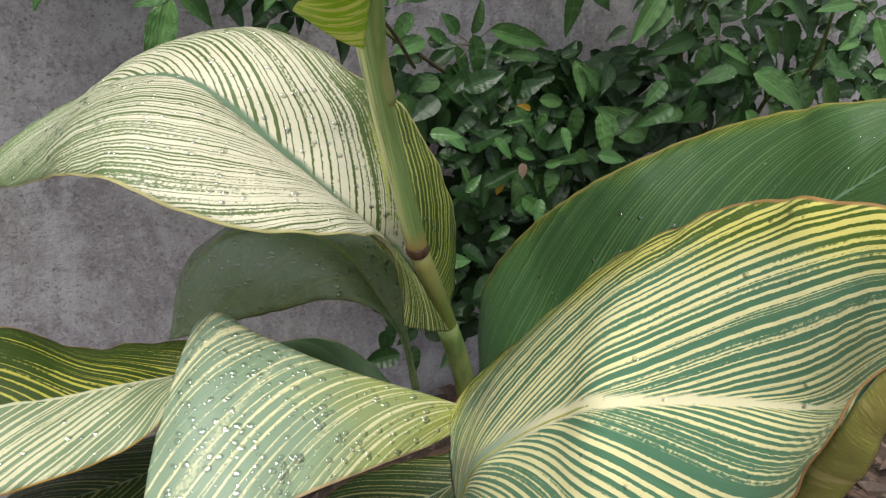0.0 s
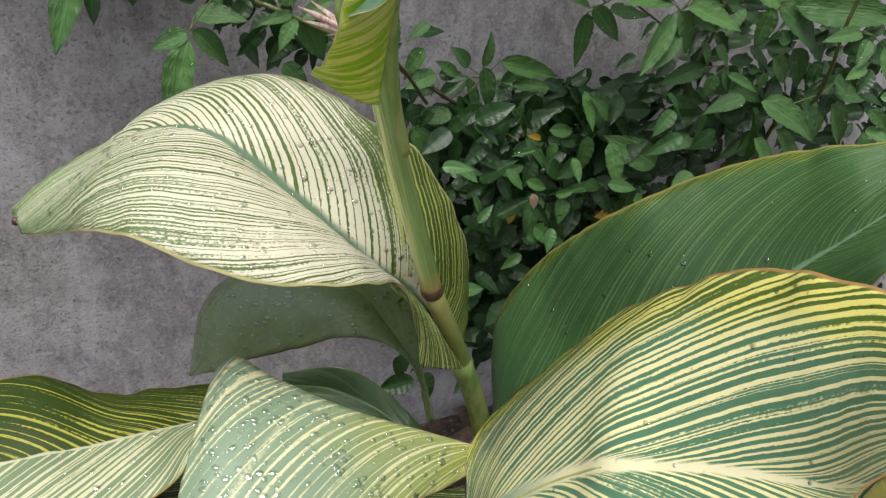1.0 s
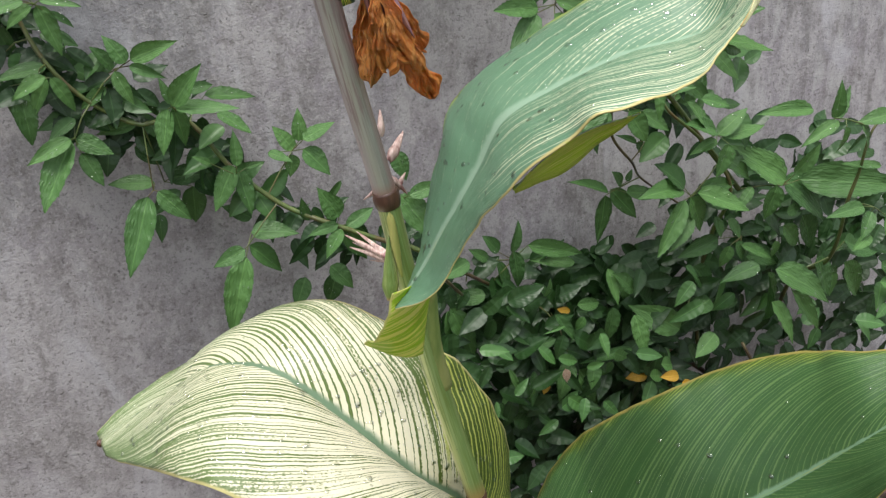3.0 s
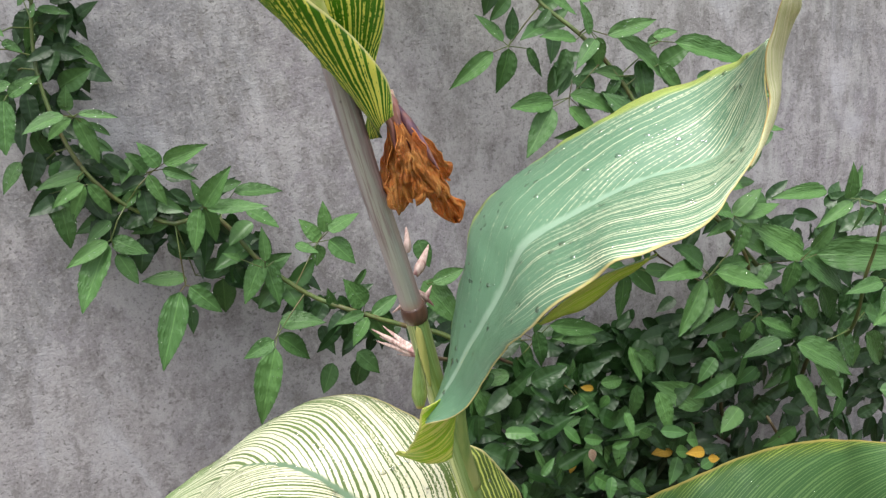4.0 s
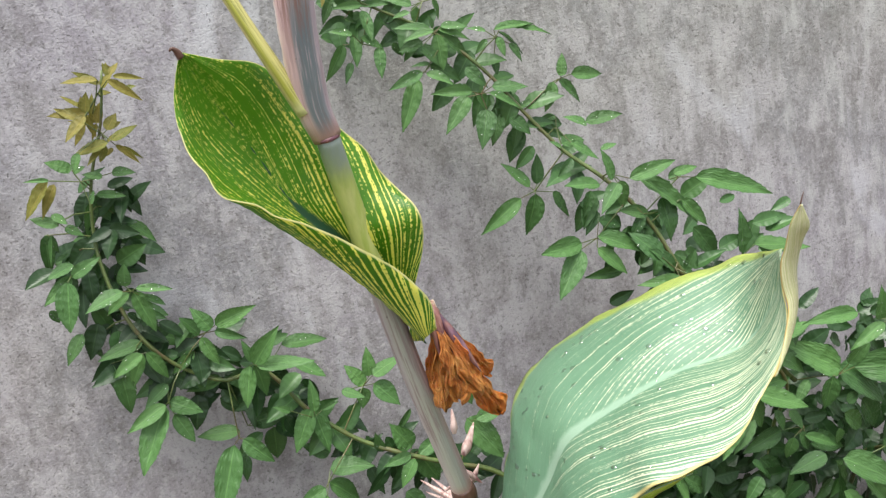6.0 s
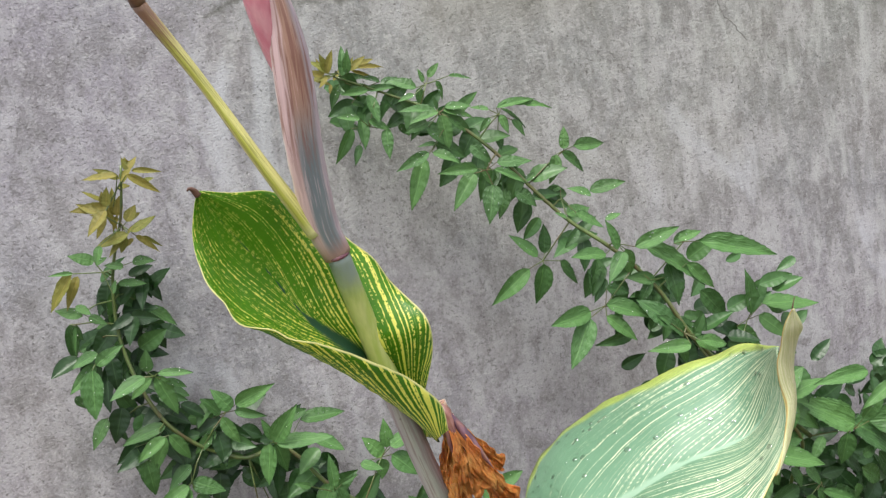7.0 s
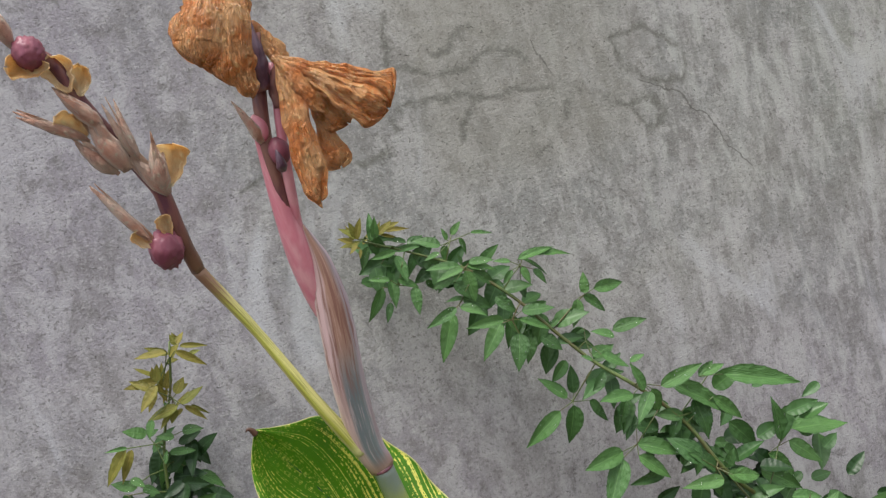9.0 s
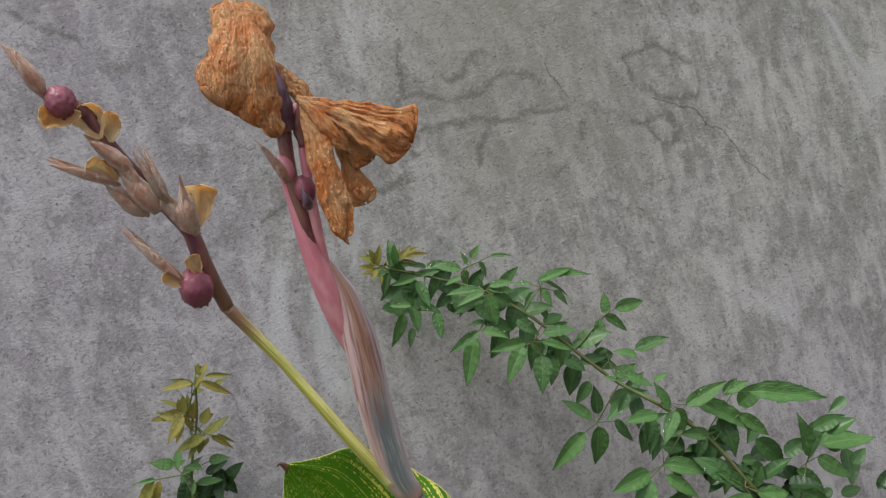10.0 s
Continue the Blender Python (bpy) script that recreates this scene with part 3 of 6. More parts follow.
MAT = dict(
    cream=leaf_material("cream_blade", (0.055, 0.100, 0.012), (0.11, 0.165, 0.022), (0.84, 0.80, 0.60), 0.86, 170, 1.0, sharp=0.06, dash=0.42, rib_end=0.72, line_width=0.56, corner=3.0, coat=0.12, rough=0.45, line_tip=1.0, rib=(0.15, 0.24, 0.14), rib_width=0.12, rim=(0.60, 0.55, 0.24), edge=-0.26, tip=-0.34, glow=0.15, lines=104.0, ripe=(0.17, 0.25, 0.10), jag=0.0030, stripe_tip=(0.60, 0.64, 0.44)),
    bold=leaf_material("bold_blade", (0.095, 0.225, 0.135), (0.075, 0.19, 0.095), (0.94, 0.87, 0.46), 0.62, 110, 5.0, lines=78.0, line_width=0.12, jag=0.0018, dash=0.16, sharp=0.03, tip=0.05, rib=(0.24, 0.36, 0.27), rib_tip=(0.82, 0.78, 0.50), rib_width=0.05, rim=(0.42, 0.24, 0.09), broad=0.42, glow=0.1, border=((0.080, 0.135, 0.012), 0.52, 0.86)),
    pale=leaf_material("pale_blade", (0.225, 0.315, 0.215), (0.20, 0.29, 0.17), (0.80, 0.76, 0.44), 0.60, 260, 9.0, ripe=(0.33, 0.36, 0.05), dash=0.34, sharp=0.06, jag=0.0015, spine=(0.36, 0.34, 0.018), lines=96.0, line_width=-0.62, rib=(0.4, 0.45, 0.3), rib_width=0.0, rim=(0.66, 0.50, 0.28), coat=0.12, rough=0.42, broad=0.3, glow=0.12),
    folded=leaf_material("folded_blade", (0.22, 0.29, 0.17), (0.17, 0.26, 0.12), (0.76, 0.74, 0.47), 0.78, 300, 13.0, rib=(0.6, 0.6, 0.4), rib_width=0.02, rim=(0.50, 0.30, 0.06), shaded_half=((0.034, 0.066, 0.004), (0.46, 0.44, 0.065)), broad=0.3, lines=105.0, line_width=-0.55, line_side=0.45, coat=0.0, rough=0.5, sharp=0.06, dash=0.2),
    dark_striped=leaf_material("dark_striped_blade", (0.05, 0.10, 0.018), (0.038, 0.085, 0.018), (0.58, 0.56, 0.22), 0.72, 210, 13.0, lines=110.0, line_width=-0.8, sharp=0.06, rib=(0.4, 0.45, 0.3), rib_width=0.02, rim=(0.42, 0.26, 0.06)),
    deep=leaf_material("deep_green_blade", (0.042, 0.112, 0.030), (0.033, 0.092, 0.026), (0.125, 0.230, 0.075), 0.52, 260, 17.0, lines=135.0, line_width=-0.6, dash=0.3, rib=(0.17, 0.30, 0.18), rib_width=0.05, rim=(0.33, 0.28, 0.08), tip=0.14, side=0.10, sharp=0.07, glow=0.12, coat=0.22, border=((0.065, 0.115, 0.016), 0.86, 1.06), border_stripe=(0.27, 0.33, 0.06)),
    glaucous=leaf_material("glaucous_blade", (0.128, 0.252, 0.150), (0.104, 0.224, 0.128), (0.74, 0.77, 0.54), 0.32, 300, 21.0, tip=0.36, side=0.06, rib=(0.27, 0.41, 0.29), rib_width=0.055, rim=(0.62, 0.54, 0.22), sharp=0.06, dash=0.36, coat=0.25, rough=0.42, broad=0.3, hem=(0.44, 0.56, 0.10), glow=0.13, lines=112.0, line_width=-0.35),
    dull=leaf_material("dull_blade", (0.25, 0.35, 0.17), (0.20, 0.30, 0.13), (0.34, 0.44, 0.16), 0.2, 120, 25.0, rib=(0.34, 0.42, 0.15), rib_width=0.07, rim=(0.16, 0.2, 0.06), coat=1.0, rough=0.26, glow=0.12),
    # Dark blade for the low back leaf: its shade is put into the colour.
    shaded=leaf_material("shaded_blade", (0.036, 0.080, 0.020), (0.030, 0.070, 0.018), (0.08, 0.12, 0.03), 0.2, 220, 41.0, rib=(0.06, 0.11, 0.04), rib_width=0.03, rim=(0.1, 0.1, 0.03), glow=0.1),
    foot=leaf_material("striped_leaf_foot", (0.085, 0.17, 0.025), (0.065, 0.135, 0.022), (0.76, 0.76, 0.32), 0.62, 210, 43.0, lines=120.0, line_width=-0.25, sharp=0.06, dash=0.3, rib_width=0.0, rim=(0.5, 0.5, 0.2), glow=0.2),
    bright=leaf_material("bright_blade", (0.080, 0.255, 0.003), (0.046, 0.170, 0.005), (0.97, 0.92, 0.20), 0.52, 190, 29.0, tip=-0.20, dash=0.62, sharp=0.035, coat=0.12, rib=(0.035, 0.12, 0.055), rib_width=0.40, rib_end=0.6, rim=(0.82, 0.78, 0.38), glow=0.42, broad=0.15, lines=92.0, line_width=0.0, ripe=(0.115, 0.33, 0.003), jag=0.0024),
    sheath=leaf_material("yellow_green_sheath", (0.36, 0.56, 0.025), (0.46, 0.62, 0.04), (0.86, 0.84, 0.28), 0.6, 330, 33.0, lines=110.0, line_width=-0.1, rib_width=0.0, rim=(0.6, 0.6, 0.2), glow=0.40),
    tan_rim=leaf_material("tan_rim", (0.60, 0.60, 0.32), (0.48, 0.52, 0.24), (0.92, 0.88, 0.64), 0.5, 260, 45.0, lines=90.0, line_width=0.0, rib_width=0.0, rim=(0.50, 0.36, 0.12), glow=0.25),
    olive_rim=leaf_material("olive_rim", (0.30, 0.34, 0.07), (0.36, 0.27, 0.09), (0.55, 0.48, 0.18), 0.35, 120, 35.0, rib_width=0.0, rim=(0.3, 0.15, 0.06), glow=0.2),
    rose=plain_leaf_material("rose_leaf", (0.060, 0.160, 0.042), (0.140, 0.300, 0.078), rough=0.34),
    # Darker rose leaf for the dense parts: shade is painted into its colour.
    rose_shaded=plain_leaf_material("shaded_rose_leaf", (0.015, 0.050, 0.012), (0.042, 0.108, 0.026), rough=0.34),
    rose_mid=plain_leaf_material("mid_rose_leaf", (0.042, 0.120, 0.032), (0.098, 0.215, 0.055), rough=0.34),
    rose_young=plain_leaf_material("young_rose_leaf", (0.185, 0.245, 0.042), (0.33, 0.24, 0.048), rough=0.4, glow=0.3),
    yellowed=plain_leaf_material("yellowed_leaf", (0.55, 0.30, 0.03), (0.65, 0.42, 0.05), glow=0.3),
    cane=stalk_material("rose_cane", (0.075, 0.120, 0.030), (0.125, 0.170, 0.045), (0.12, 0.085, 0.035)),
    old_cane=stalk_material("old_rose_cane", (0.09, 0.06, 0.035), (0.14, 0.12, 0.05), (0.06, 0.035, 0.025)),
    stem=stalk_material("green_stem", (0.15, 0.24, 0.06), (0.26, 0.34, 0.10), (0.34, 0.36, 0.13)),
    stem_joint=stalk_material("green_stem_tan_at_joint", (0.15, 0.24, 0.06), (0.26, 0.34, 0.10), (0.34, 0.36, 0.13), joint=(0.548, 0.605, (0.40, 0.27, 0.09))),
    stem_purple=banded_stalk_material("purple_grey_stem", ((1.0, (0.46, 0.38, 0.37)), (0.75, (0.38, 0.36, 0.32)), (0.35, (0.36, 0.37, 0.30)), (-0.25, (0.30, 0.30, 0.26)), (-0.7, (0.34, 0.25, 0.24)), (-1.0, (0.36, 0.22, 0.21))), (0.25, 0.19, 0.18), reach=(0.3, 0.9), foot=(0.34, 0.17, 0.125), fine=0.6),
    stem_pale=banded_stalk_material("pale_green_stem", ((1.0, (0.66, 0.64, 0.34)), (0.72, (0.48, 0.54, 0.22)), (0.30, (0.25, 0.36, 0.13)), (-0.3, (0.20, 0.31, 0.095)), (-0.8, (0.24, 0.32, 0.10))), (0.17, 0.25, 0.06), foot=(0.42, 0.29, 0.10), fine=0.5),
    stem_low=stalk_material("olive_stem", (0.13, 0.19, 0.03), (0.20, 0.26, 0.05), (0.26, 0.23, 0.07), joint=(0.53, 0.46, (0.44, 0.42, 0.14))),
    stem_yellow=stalk_material("yellow_green_stem", (0.34, 0.41, 0.09), (0.50, 0.52, 0.19), (0.27, 0.34, 0.11), joint=(1.160, 1.132, (0.20, 0.25, 0.23))),
    node=stalk_material("brown_node", (0.075, 0.035, 0.022), (0.13, 0.065, 0.04)),
    side=stalk_material("yellow_stalk", (0.52, 0.50, 0.16), (0.36, 0.39, 0.11), joint=(1.345, 1.30, (0.17, 0.08, 0.05))),
    rachis=stalk_material("dark_rachis", (0.12, 0.035, 0.055), (0.25, 0.10, 0.08), (0.30, 0.15, 0.11), scale=90),
    seed_rachis=stalk_material("brown_purple_rachis", (0.12, 0.035, 0.055), (0.25, 0.10, 0.08), (0.30, 0.15, 0.11), scale=90, joint=(1.338, 1.385, (0.20, 0.11, 0.055))),
    bract_pale=stalk_material("pale_dry_bract", (0.50, 0.34, 0.29), (0.72, 0.56, 0.50), (0.26, 0.11, 0.11), rough=0.5, coat=0.0, scale=160.0, stretch=0.2),
    calyx=stalk_material("dark_calyx", (0.075, 0.030, 0.055), (0.20, 0.10, 0.13), (0.28, 0.12, 0.08), scale=80, rough=0.35, coat=0.3),
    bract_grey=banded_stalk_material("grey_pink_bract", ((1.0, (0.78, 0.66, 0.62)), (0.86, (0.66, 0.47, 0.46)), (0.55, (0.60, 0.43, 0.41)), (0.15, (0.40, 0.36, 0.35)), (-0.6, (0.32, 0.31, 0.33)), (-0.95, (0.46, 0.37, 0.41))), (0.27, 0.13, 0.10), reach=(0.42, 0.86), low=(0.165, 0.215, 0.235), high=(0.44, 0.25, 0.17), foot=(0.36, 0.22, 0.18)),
    # Own olive and yellow bands; the brightest also paints a highlight along it.
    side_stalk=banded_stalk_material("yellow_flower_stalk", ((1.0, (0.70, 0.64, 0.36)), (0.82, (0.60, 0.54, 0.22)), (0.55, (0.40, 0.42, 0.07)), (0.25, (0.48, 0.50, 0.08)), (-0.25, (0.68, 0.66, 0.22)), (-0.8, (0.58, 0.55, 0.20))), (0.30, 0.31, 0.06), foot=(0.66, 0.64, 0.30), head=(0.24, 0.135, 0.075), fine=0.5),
    bract_pink=stalk_material("pink_bract", (0.74, 0.25, 0.31), (0.84, 0.42, 0.45), (0.58, 0.20, 0.26), coat=0.4),
    husk=withered_material("tan_husk", (0.88, 0.46, 0.31), (1.0, 0.76, 0.60), (0.30, 0.085, 0.11), rough=0.4, shine=0.3, glow=0.12, deep=0.0030, crinkle=200.0, hem=(1.0, 0.84, 0.72)),
    litter=stalk_material("leaf_litter", (0.08, 0.05, 0.035), (0.14, 0.09, 0.06), (0.05, 0.03, 0.022), rough=0.6, coat=0.0),
    capsule=stalk_material("purple_capsule", (0.22, 0.045, 0.085), (0.33, 0.10, 0.13), (0.16, 0.04, 0.06), rough=0.45, stretch=0.6),
    petal=withered_material("withered_petal", (0.93, 0.31, 0.070), (1.0, 0.56, 0.24), (0.30, 0.075, 0.028), glow=0.18, deep=0.0080, crinkle=260.0),
    petal_red=withered_material("withered_red_petal", (0.84, 0.24, 0.035), (1.0, 0.47, 0.12), (0.22, 0.050, 0.020), glow=0.34, deep=0.005, crinkle=150.0),
    petal_gold=withered_material("golden_withered_petal", (0.96, 0.66, 0.30), (1.0, 0.84, 0.56), (0.70, 0.34, 0.11), glow=0.5, deep=0.0015),
    papery=withered_material("papery_husk", (0.70, 0.38, 0.23), (0.95, 0.76, 0.60), (0.30, 0.10, 0.12), glow=0.35, deep=0.0018),
    water=water_material(),
    concrete=concrete_material(),
    soil=soil_material(),
)


# ---- mesh helpers ----
def mesh_object(name, verts, faces, material, parent=None, label="", uvs=None, smooth=True):
    me = bpy.data.meshes.new(name)
    me.from_pydata([tuple(p) for p in verts], [], faces)
    me.materials.append(material)
    for layer, values in (uvs or {}).items():
        lay = me.uv_layers.new(name=layer)
        for loop in me.loops:
            lay.data[loop.index].uv = values[loop.vertex_index]
    for poly in me.polygons:
        poly.use_smooth = smooth
    me.update()
    ob = new(name, me)
    if parent:
        ob.parent = parent
    if label:
        ob["label"] = label
    return ob


def part(name, bm, material, parent, label="", smooth=True):
    me = bpy.data.meshes.new(name)
    bm.to_mesh(me)
    bm.free()
    me.materials.append(material)
    for poly in me.polygons:
        poly.use_smooth = smooth
    ob = new(name, me)
    ob.parent = parent
    if label:
        ob["label"] = label
    return ob


def spline(points, count):
    """A smooth curve through control points, at even steps of their chord length."""
    p = np.array(points, float)
    d = np.r_[0, np.cumsum(np.linalg.norm(np.diff(p, axis=0), axis=1))]
    d /= d[-1]
    slope = np.empty_like(p)
    h = np.diff(d)[:, None]
    steps = np.diff(p, axis=0) / h
    slope[0], slope[-1] = steps[0], steps[-1]
    slope[1:-1] = (steps[:-1] * h[1:] + steps[1:] * h[:-1]) / (h[1:] + h[:-1])
    t = np.linspace(0, 1, count)
    k = np.clip(np.searchsorted(d, t, side="right") - 1, 0, len(d) - 2)
    w = (d[k + 1] - d[k])[:, None]
    x = ((t - d[k]) / w[:, 0])[:, None]
    return ((2 * x**3 - 3 * x**2 + 1) * p[k] + (x**3 - 2 * x**2 + x) * w * slope[k]
            + (3 * x**2 - 2 * x**3) * p[k + 1] + (x**3 - x**2) * w * slope[k + 1])


def unit(a):
    return a / np.maximum(np.linalg.norm(a, axis=-1, keepdims=True), 1e-9)


def tube(points, radii, material, name, parent, label="", sides=14, count=40, flat=1.0, wobble=0.0, seed=0):
    """A stalk along a curve; radii are spread evenly over its length; flat squeezes it sideways."""
    c = spline(points, count)
    t = np.linspace(0, 1, count)
    r = np.interp(t, np.linspace(0, 1, len(radii)), radii)
    tan = unit(np.gradient(c, axis=0))
    side = unit(np.cross(tan, (0.05, 1.0, 0.1)))
    back = np.cross(side, tan)
    verts, faces = [], []
    for i in range(count):
        for k in range(sides):
            a = 2 * math.pi * k / sides
            rr = r[i] * (1 + wobble * noise.noise((k * 0.9, i * 0.35, seed)))
            verts.append(c[i] + rr * (math.cos(a) * side[i] + flat * math.sin(a) * back[i]))
    for i in range(count - 1):
        for k in range(sides):
            j = (k + 1) % sides
            faces.append((i * sides + k, i * sides + j, (i + 1) * sides + j, (i + 1) * sides + k))
    faces.append(tuple(range(sides))[::-1])
    faces.append(tuple(range((count - 1) * sides, count * sides)))
    place = [(i / (count - 1), math.cos(2 * math.pi * k / sides)) for i in range(count) for k in range(sides)]
    return mesh_object(name, verts, faces, material, parent, label, {"place": place})


def half_blade(mid, rim, belly, swell, up, across_steps):
    """Points of one half: from the midrib to the rim, arched over a belly rail or by a swell."""
    n = len(mid)
    if belly is None:
        chord = rim - mid
        along = unit(np.gradient((mid + rim) / 2, axis=0))
        normal = unit(np.cross(along, chord))
        normal *= 1 if (normal * up).sum() > 0 else -1
        belly = (mid + rim) / 2 + normal * swell * np.linalg.norm(chord, axis=-1, keepdims=True)
    w = np.linspace(0, 1, across_steps + 1)[:, None, None]
    return (1 - w)**2 * mid + 2 * w * (1 - w) * belly + w**2 * rim


def blade(name, parent, material, mid, left, right=None, belly=None, swell=(0.12, 0.12), lean=(0.5, 0.5), power=1.1, steps=96, across=12,
          up=(0.0, -0.5, 0.85), wave=0.0012, thick=0.0007, label="", seed=1, drops=0, drop_size=0.0022, drop_half=None):
    """A leaf blade lofted from its midrib to its two rims. lean, power: how the side veins sweep towards the tip."""
    m = spline(mid, steps)
    sweep = lambda u: (lean[0] if u < 0 else lean[1]) * abs(u)**power
    length = np.linalg.norm(np.diff(m, axis=0), axis=1).sum()
    halves = []
    for rim, sign, bel, sw in ((left, -1, belly, swell[0]), (right, 1, None, swell[1])):
        if rim is not None:
            halves.append((sign, half_blade(m, spline(rim, steps), None if bel is None else spline(bel, steps), sw, np.array(up), across)))
    rows, us = [], []
    for sign, pts in halves:
        order = range(across, -1, -1) if sign < 0 else range(0 if len(halves) == 1 else 1, across + 1)
        for k in order:
            rows.append(pts[k])
            us.append(sign * k / across)
    grid = np.array(rows)
    v = np.linspace(0, 1, steps)
    along = unit(np.gradient(grid, axis=1))
    over = unit(np.gradient(grid, axis=0))
    normal = unit(np.cross(along, over))
    for i, u in enumerate(us):
        s = (v - sweep(u)) * length
        ripple = np.array([noise.noise((a * 34.0, u * 0.6, seed * 3.7)) + 0.7 * noise.noise((a * 90.0, u * 0.4, seed * 1.3)) for a in s])
        grid[i] += normal[i] * (ripple * wave * min(1, abs(u) * 3))[:, None]
        edge = max(0.0, abs(u) - 0.7) / 0.3
        if edge:
            grid[i] += normal[i] * np.array([noise.noise((b * 9.0, u, seed * 5.1)) * wave * 2.2 * edge for b in v * length * 6])[:, None]
    verts = grid.reshape(-1, 3)
    vein, place = [], []
    for u in us:
        for b in v:
            vein.append(((b - sweep(u)) * length, u))
            place.append((b, u))
    faces = []
    for i in range(len(us) - 1):
        for j in range(steps - 1):
            a = i * steps + j
            faces.append((a, a + 1, a + steps + 1, a + steps))
    ob = mesh_object(name, verts, faces, material, parent, label, {"vein": vein, "place": place})
    solid = ob.modifiers.new("thickness", "SOLIDIFY")
    solid.thickness, solid.offset = thick, 0
    if drops:
        water_drops(ob, grid, normal, us, np.array(up), drops, drop_size, drop_half, seed)
    return ob


def water_drops(parent, grid, normal, us, up, count, size, half, seed):
    """Rain beads of many sizes that sit on a blade's upper face."""
    rng = random.Random(seed * 77 + 5)
    verts, faces = [], []
    ring, levels = 9, 3
    area = np.linalg.norm(np.cross(grid[1:, :-1] - grid[:-1, :-1], grid[:-1, 1:] - grid[:-1, :-1]), axis=-1)
    area[0], area[-1], area[:, :4], area[:, -4:] = 0, 0, 0, 0
    reach = np.cumsum(area.ravel())
    for _ in range(count):
        i, j = divmod(int(np.searchsorted(reach, rng.random() * reach[-1])), area.shape[1])
        if half and us[i] * half < 0:
            continue
        a, b = rng.random(), rng.random()
        p = grid[i, j] * (1 - a) * (1 - b) + grid[i + 1, j] * a * (1 - b) + grid[i, j + 1] * (1 - a) * b + grid[i + 1, j + 1] * a * b
        nrm = normal[i, j] * (1 if normal[i, j] @ up > 0 else -1)
        side = unit(np.cross(nrm, (0.3, 0.2, 1.0)))
        other = np.cross(nrm, side)
        r = size * (0.26 + 0.8 * rng.random()**2.2)
        stretch, tall = 1 + 0.5 * rng.random(), 0.28 + 0.16 * rng.random()
        base = len(verts)
        for lv in range(levels):
            f = lv / levels * math.pi / 2
            for k in range(ring):
                g = 2 * math.pi * k / ring
                verts.append(p + nrm * (r * tall * math.sin(f) + 0.0002) + r * math.cos(f) * (math.cos(g) * side * stretch + math.sin(g) * other))
        verts.append(p + nrm * (r * tall + 0.0002))
        for lv in range(levels - 1):
            for k in range(ring):
                q = (k + 1) % ring
                faces.append((base + lv * ring + k, base + lv * ring + q, base + (lv + 1) * ring + q, base + (lv + 1) * ring + k))
        top = base + levels * ring
        for k in range(ring):
            faces.append((base + (levels - 1) * ring + k, base + (levels - 1) * ring + (k + 1) % ring, top))
    ob = mesh_object("dew", verts, faces, MAT["water"], parent, "clear rain drops beaded on the blade")
    ob["kind"] = "stuff"
    return ob


def midrib(parent, mid, radius, material, label="", lift=(0, 0, 0)):
    pts = [np.array(p) + np.array(lift) for p in mid]
    return tube(pts, (radius, radius * 0.8, radius * 0.5, radius * 0.15), material, "midrib", parent, label, sides=8, count=48)


# ---- setting ----
def box(name, low, high, material, label, category):
    bm = bmesh.new()
    bmesh.ops.create_cube(bm, size=1)
    for vert in bm.verts:
        vert.co = Vector([low[k] + (vert.co[k] + 0.5) * (high[k] - low[k]) for k in range(3)])
    me = bpy.data.meshes.new(name)
    bm.to_mesh(me)
    bm.free()
    me.materials.append(material)
    return tagged(new(name, me), label, category, kind="structure")


WALL_Y = 1.03
box("wall_garden", (-4.0, WALL_Y, -0.3), (5.0, WALL_Y + 0.2, 2.6), MAT["concrete"], "weathered grey concrete garden wall with pale streaks and damp cracks", "wall")


def ground():
    """One sheet of soil to the horizon, uneven near the plants."""
    ticks = [-400, -60, -12, -4] + [(-2 + 0.08 * k) for k in range(51)] + [4, 12, 60, 400]
    verts = [(x, y, 0.02 * noise.noise((x * 6, y * 6, 0)) + 0.01 * noise.noise((x * 19, y * 19, 3)) if max(abs(x), abs(y)) < 3 else 0.0) for y in ticks for x in ticks]
    k = len(ticks)
    faces = [(j * k + i, j * k + i + 1, (j + 1) * k + i + 1, (j + 1) * k + i) for j in range(k - 1) for i in range(k - 1)]
    return tagged(mesh_object("ground", verts, faces, MAT["soil"]), "dark damp garden soil at the foot of the wall", "ground", kind="structure")


ground()


def litter():
    """Dry leaf scraps and twigs on the soil."""
    rng = random.Random(4)
    verts, faces = [], []
    for _ in range(900):
        x, y, a = rng.uniform(-0.6, 1.7), rng.uniform(0.3, 1.0), rng.uniform(0, 6.3)
        long, wide = rng.uniform(0.015, 0.06), rng.uniform(0.002, 0.014)
        z = 0.016 + 0.02 * noise.noise((x * 6, y * 6, 0))
        d, e = Vector((math.cos(a), math.sin(a), rng.uniform(-0.3, 0.3))), Vector((-math.sin(a), math.cos(a), rng.uniform(-0.4, 0.4)))
        b = len(verts)
        c = Vector((x, y, z + 0.006))
        verts += [c - d * long, c + e * wide, c + d * long, c - e * wide + Vector((0, 0, 0.004))]
        faces.append((b, b + 1, b + 2, b + 3))
    ob = mesh_object("leaf_litter", verts, faces, MAT["litter"])
    return tagged(ob, "dry brown leaf scraps and twigs on the soil", "leaf litter", kind="stuff")


litter()

# ---- the canna ----
canna = tagged(new("canna_plant"), "tall variegated canna with striped wet leaves and withered flowers", "plant")
canna.location = (0, 0, 0)

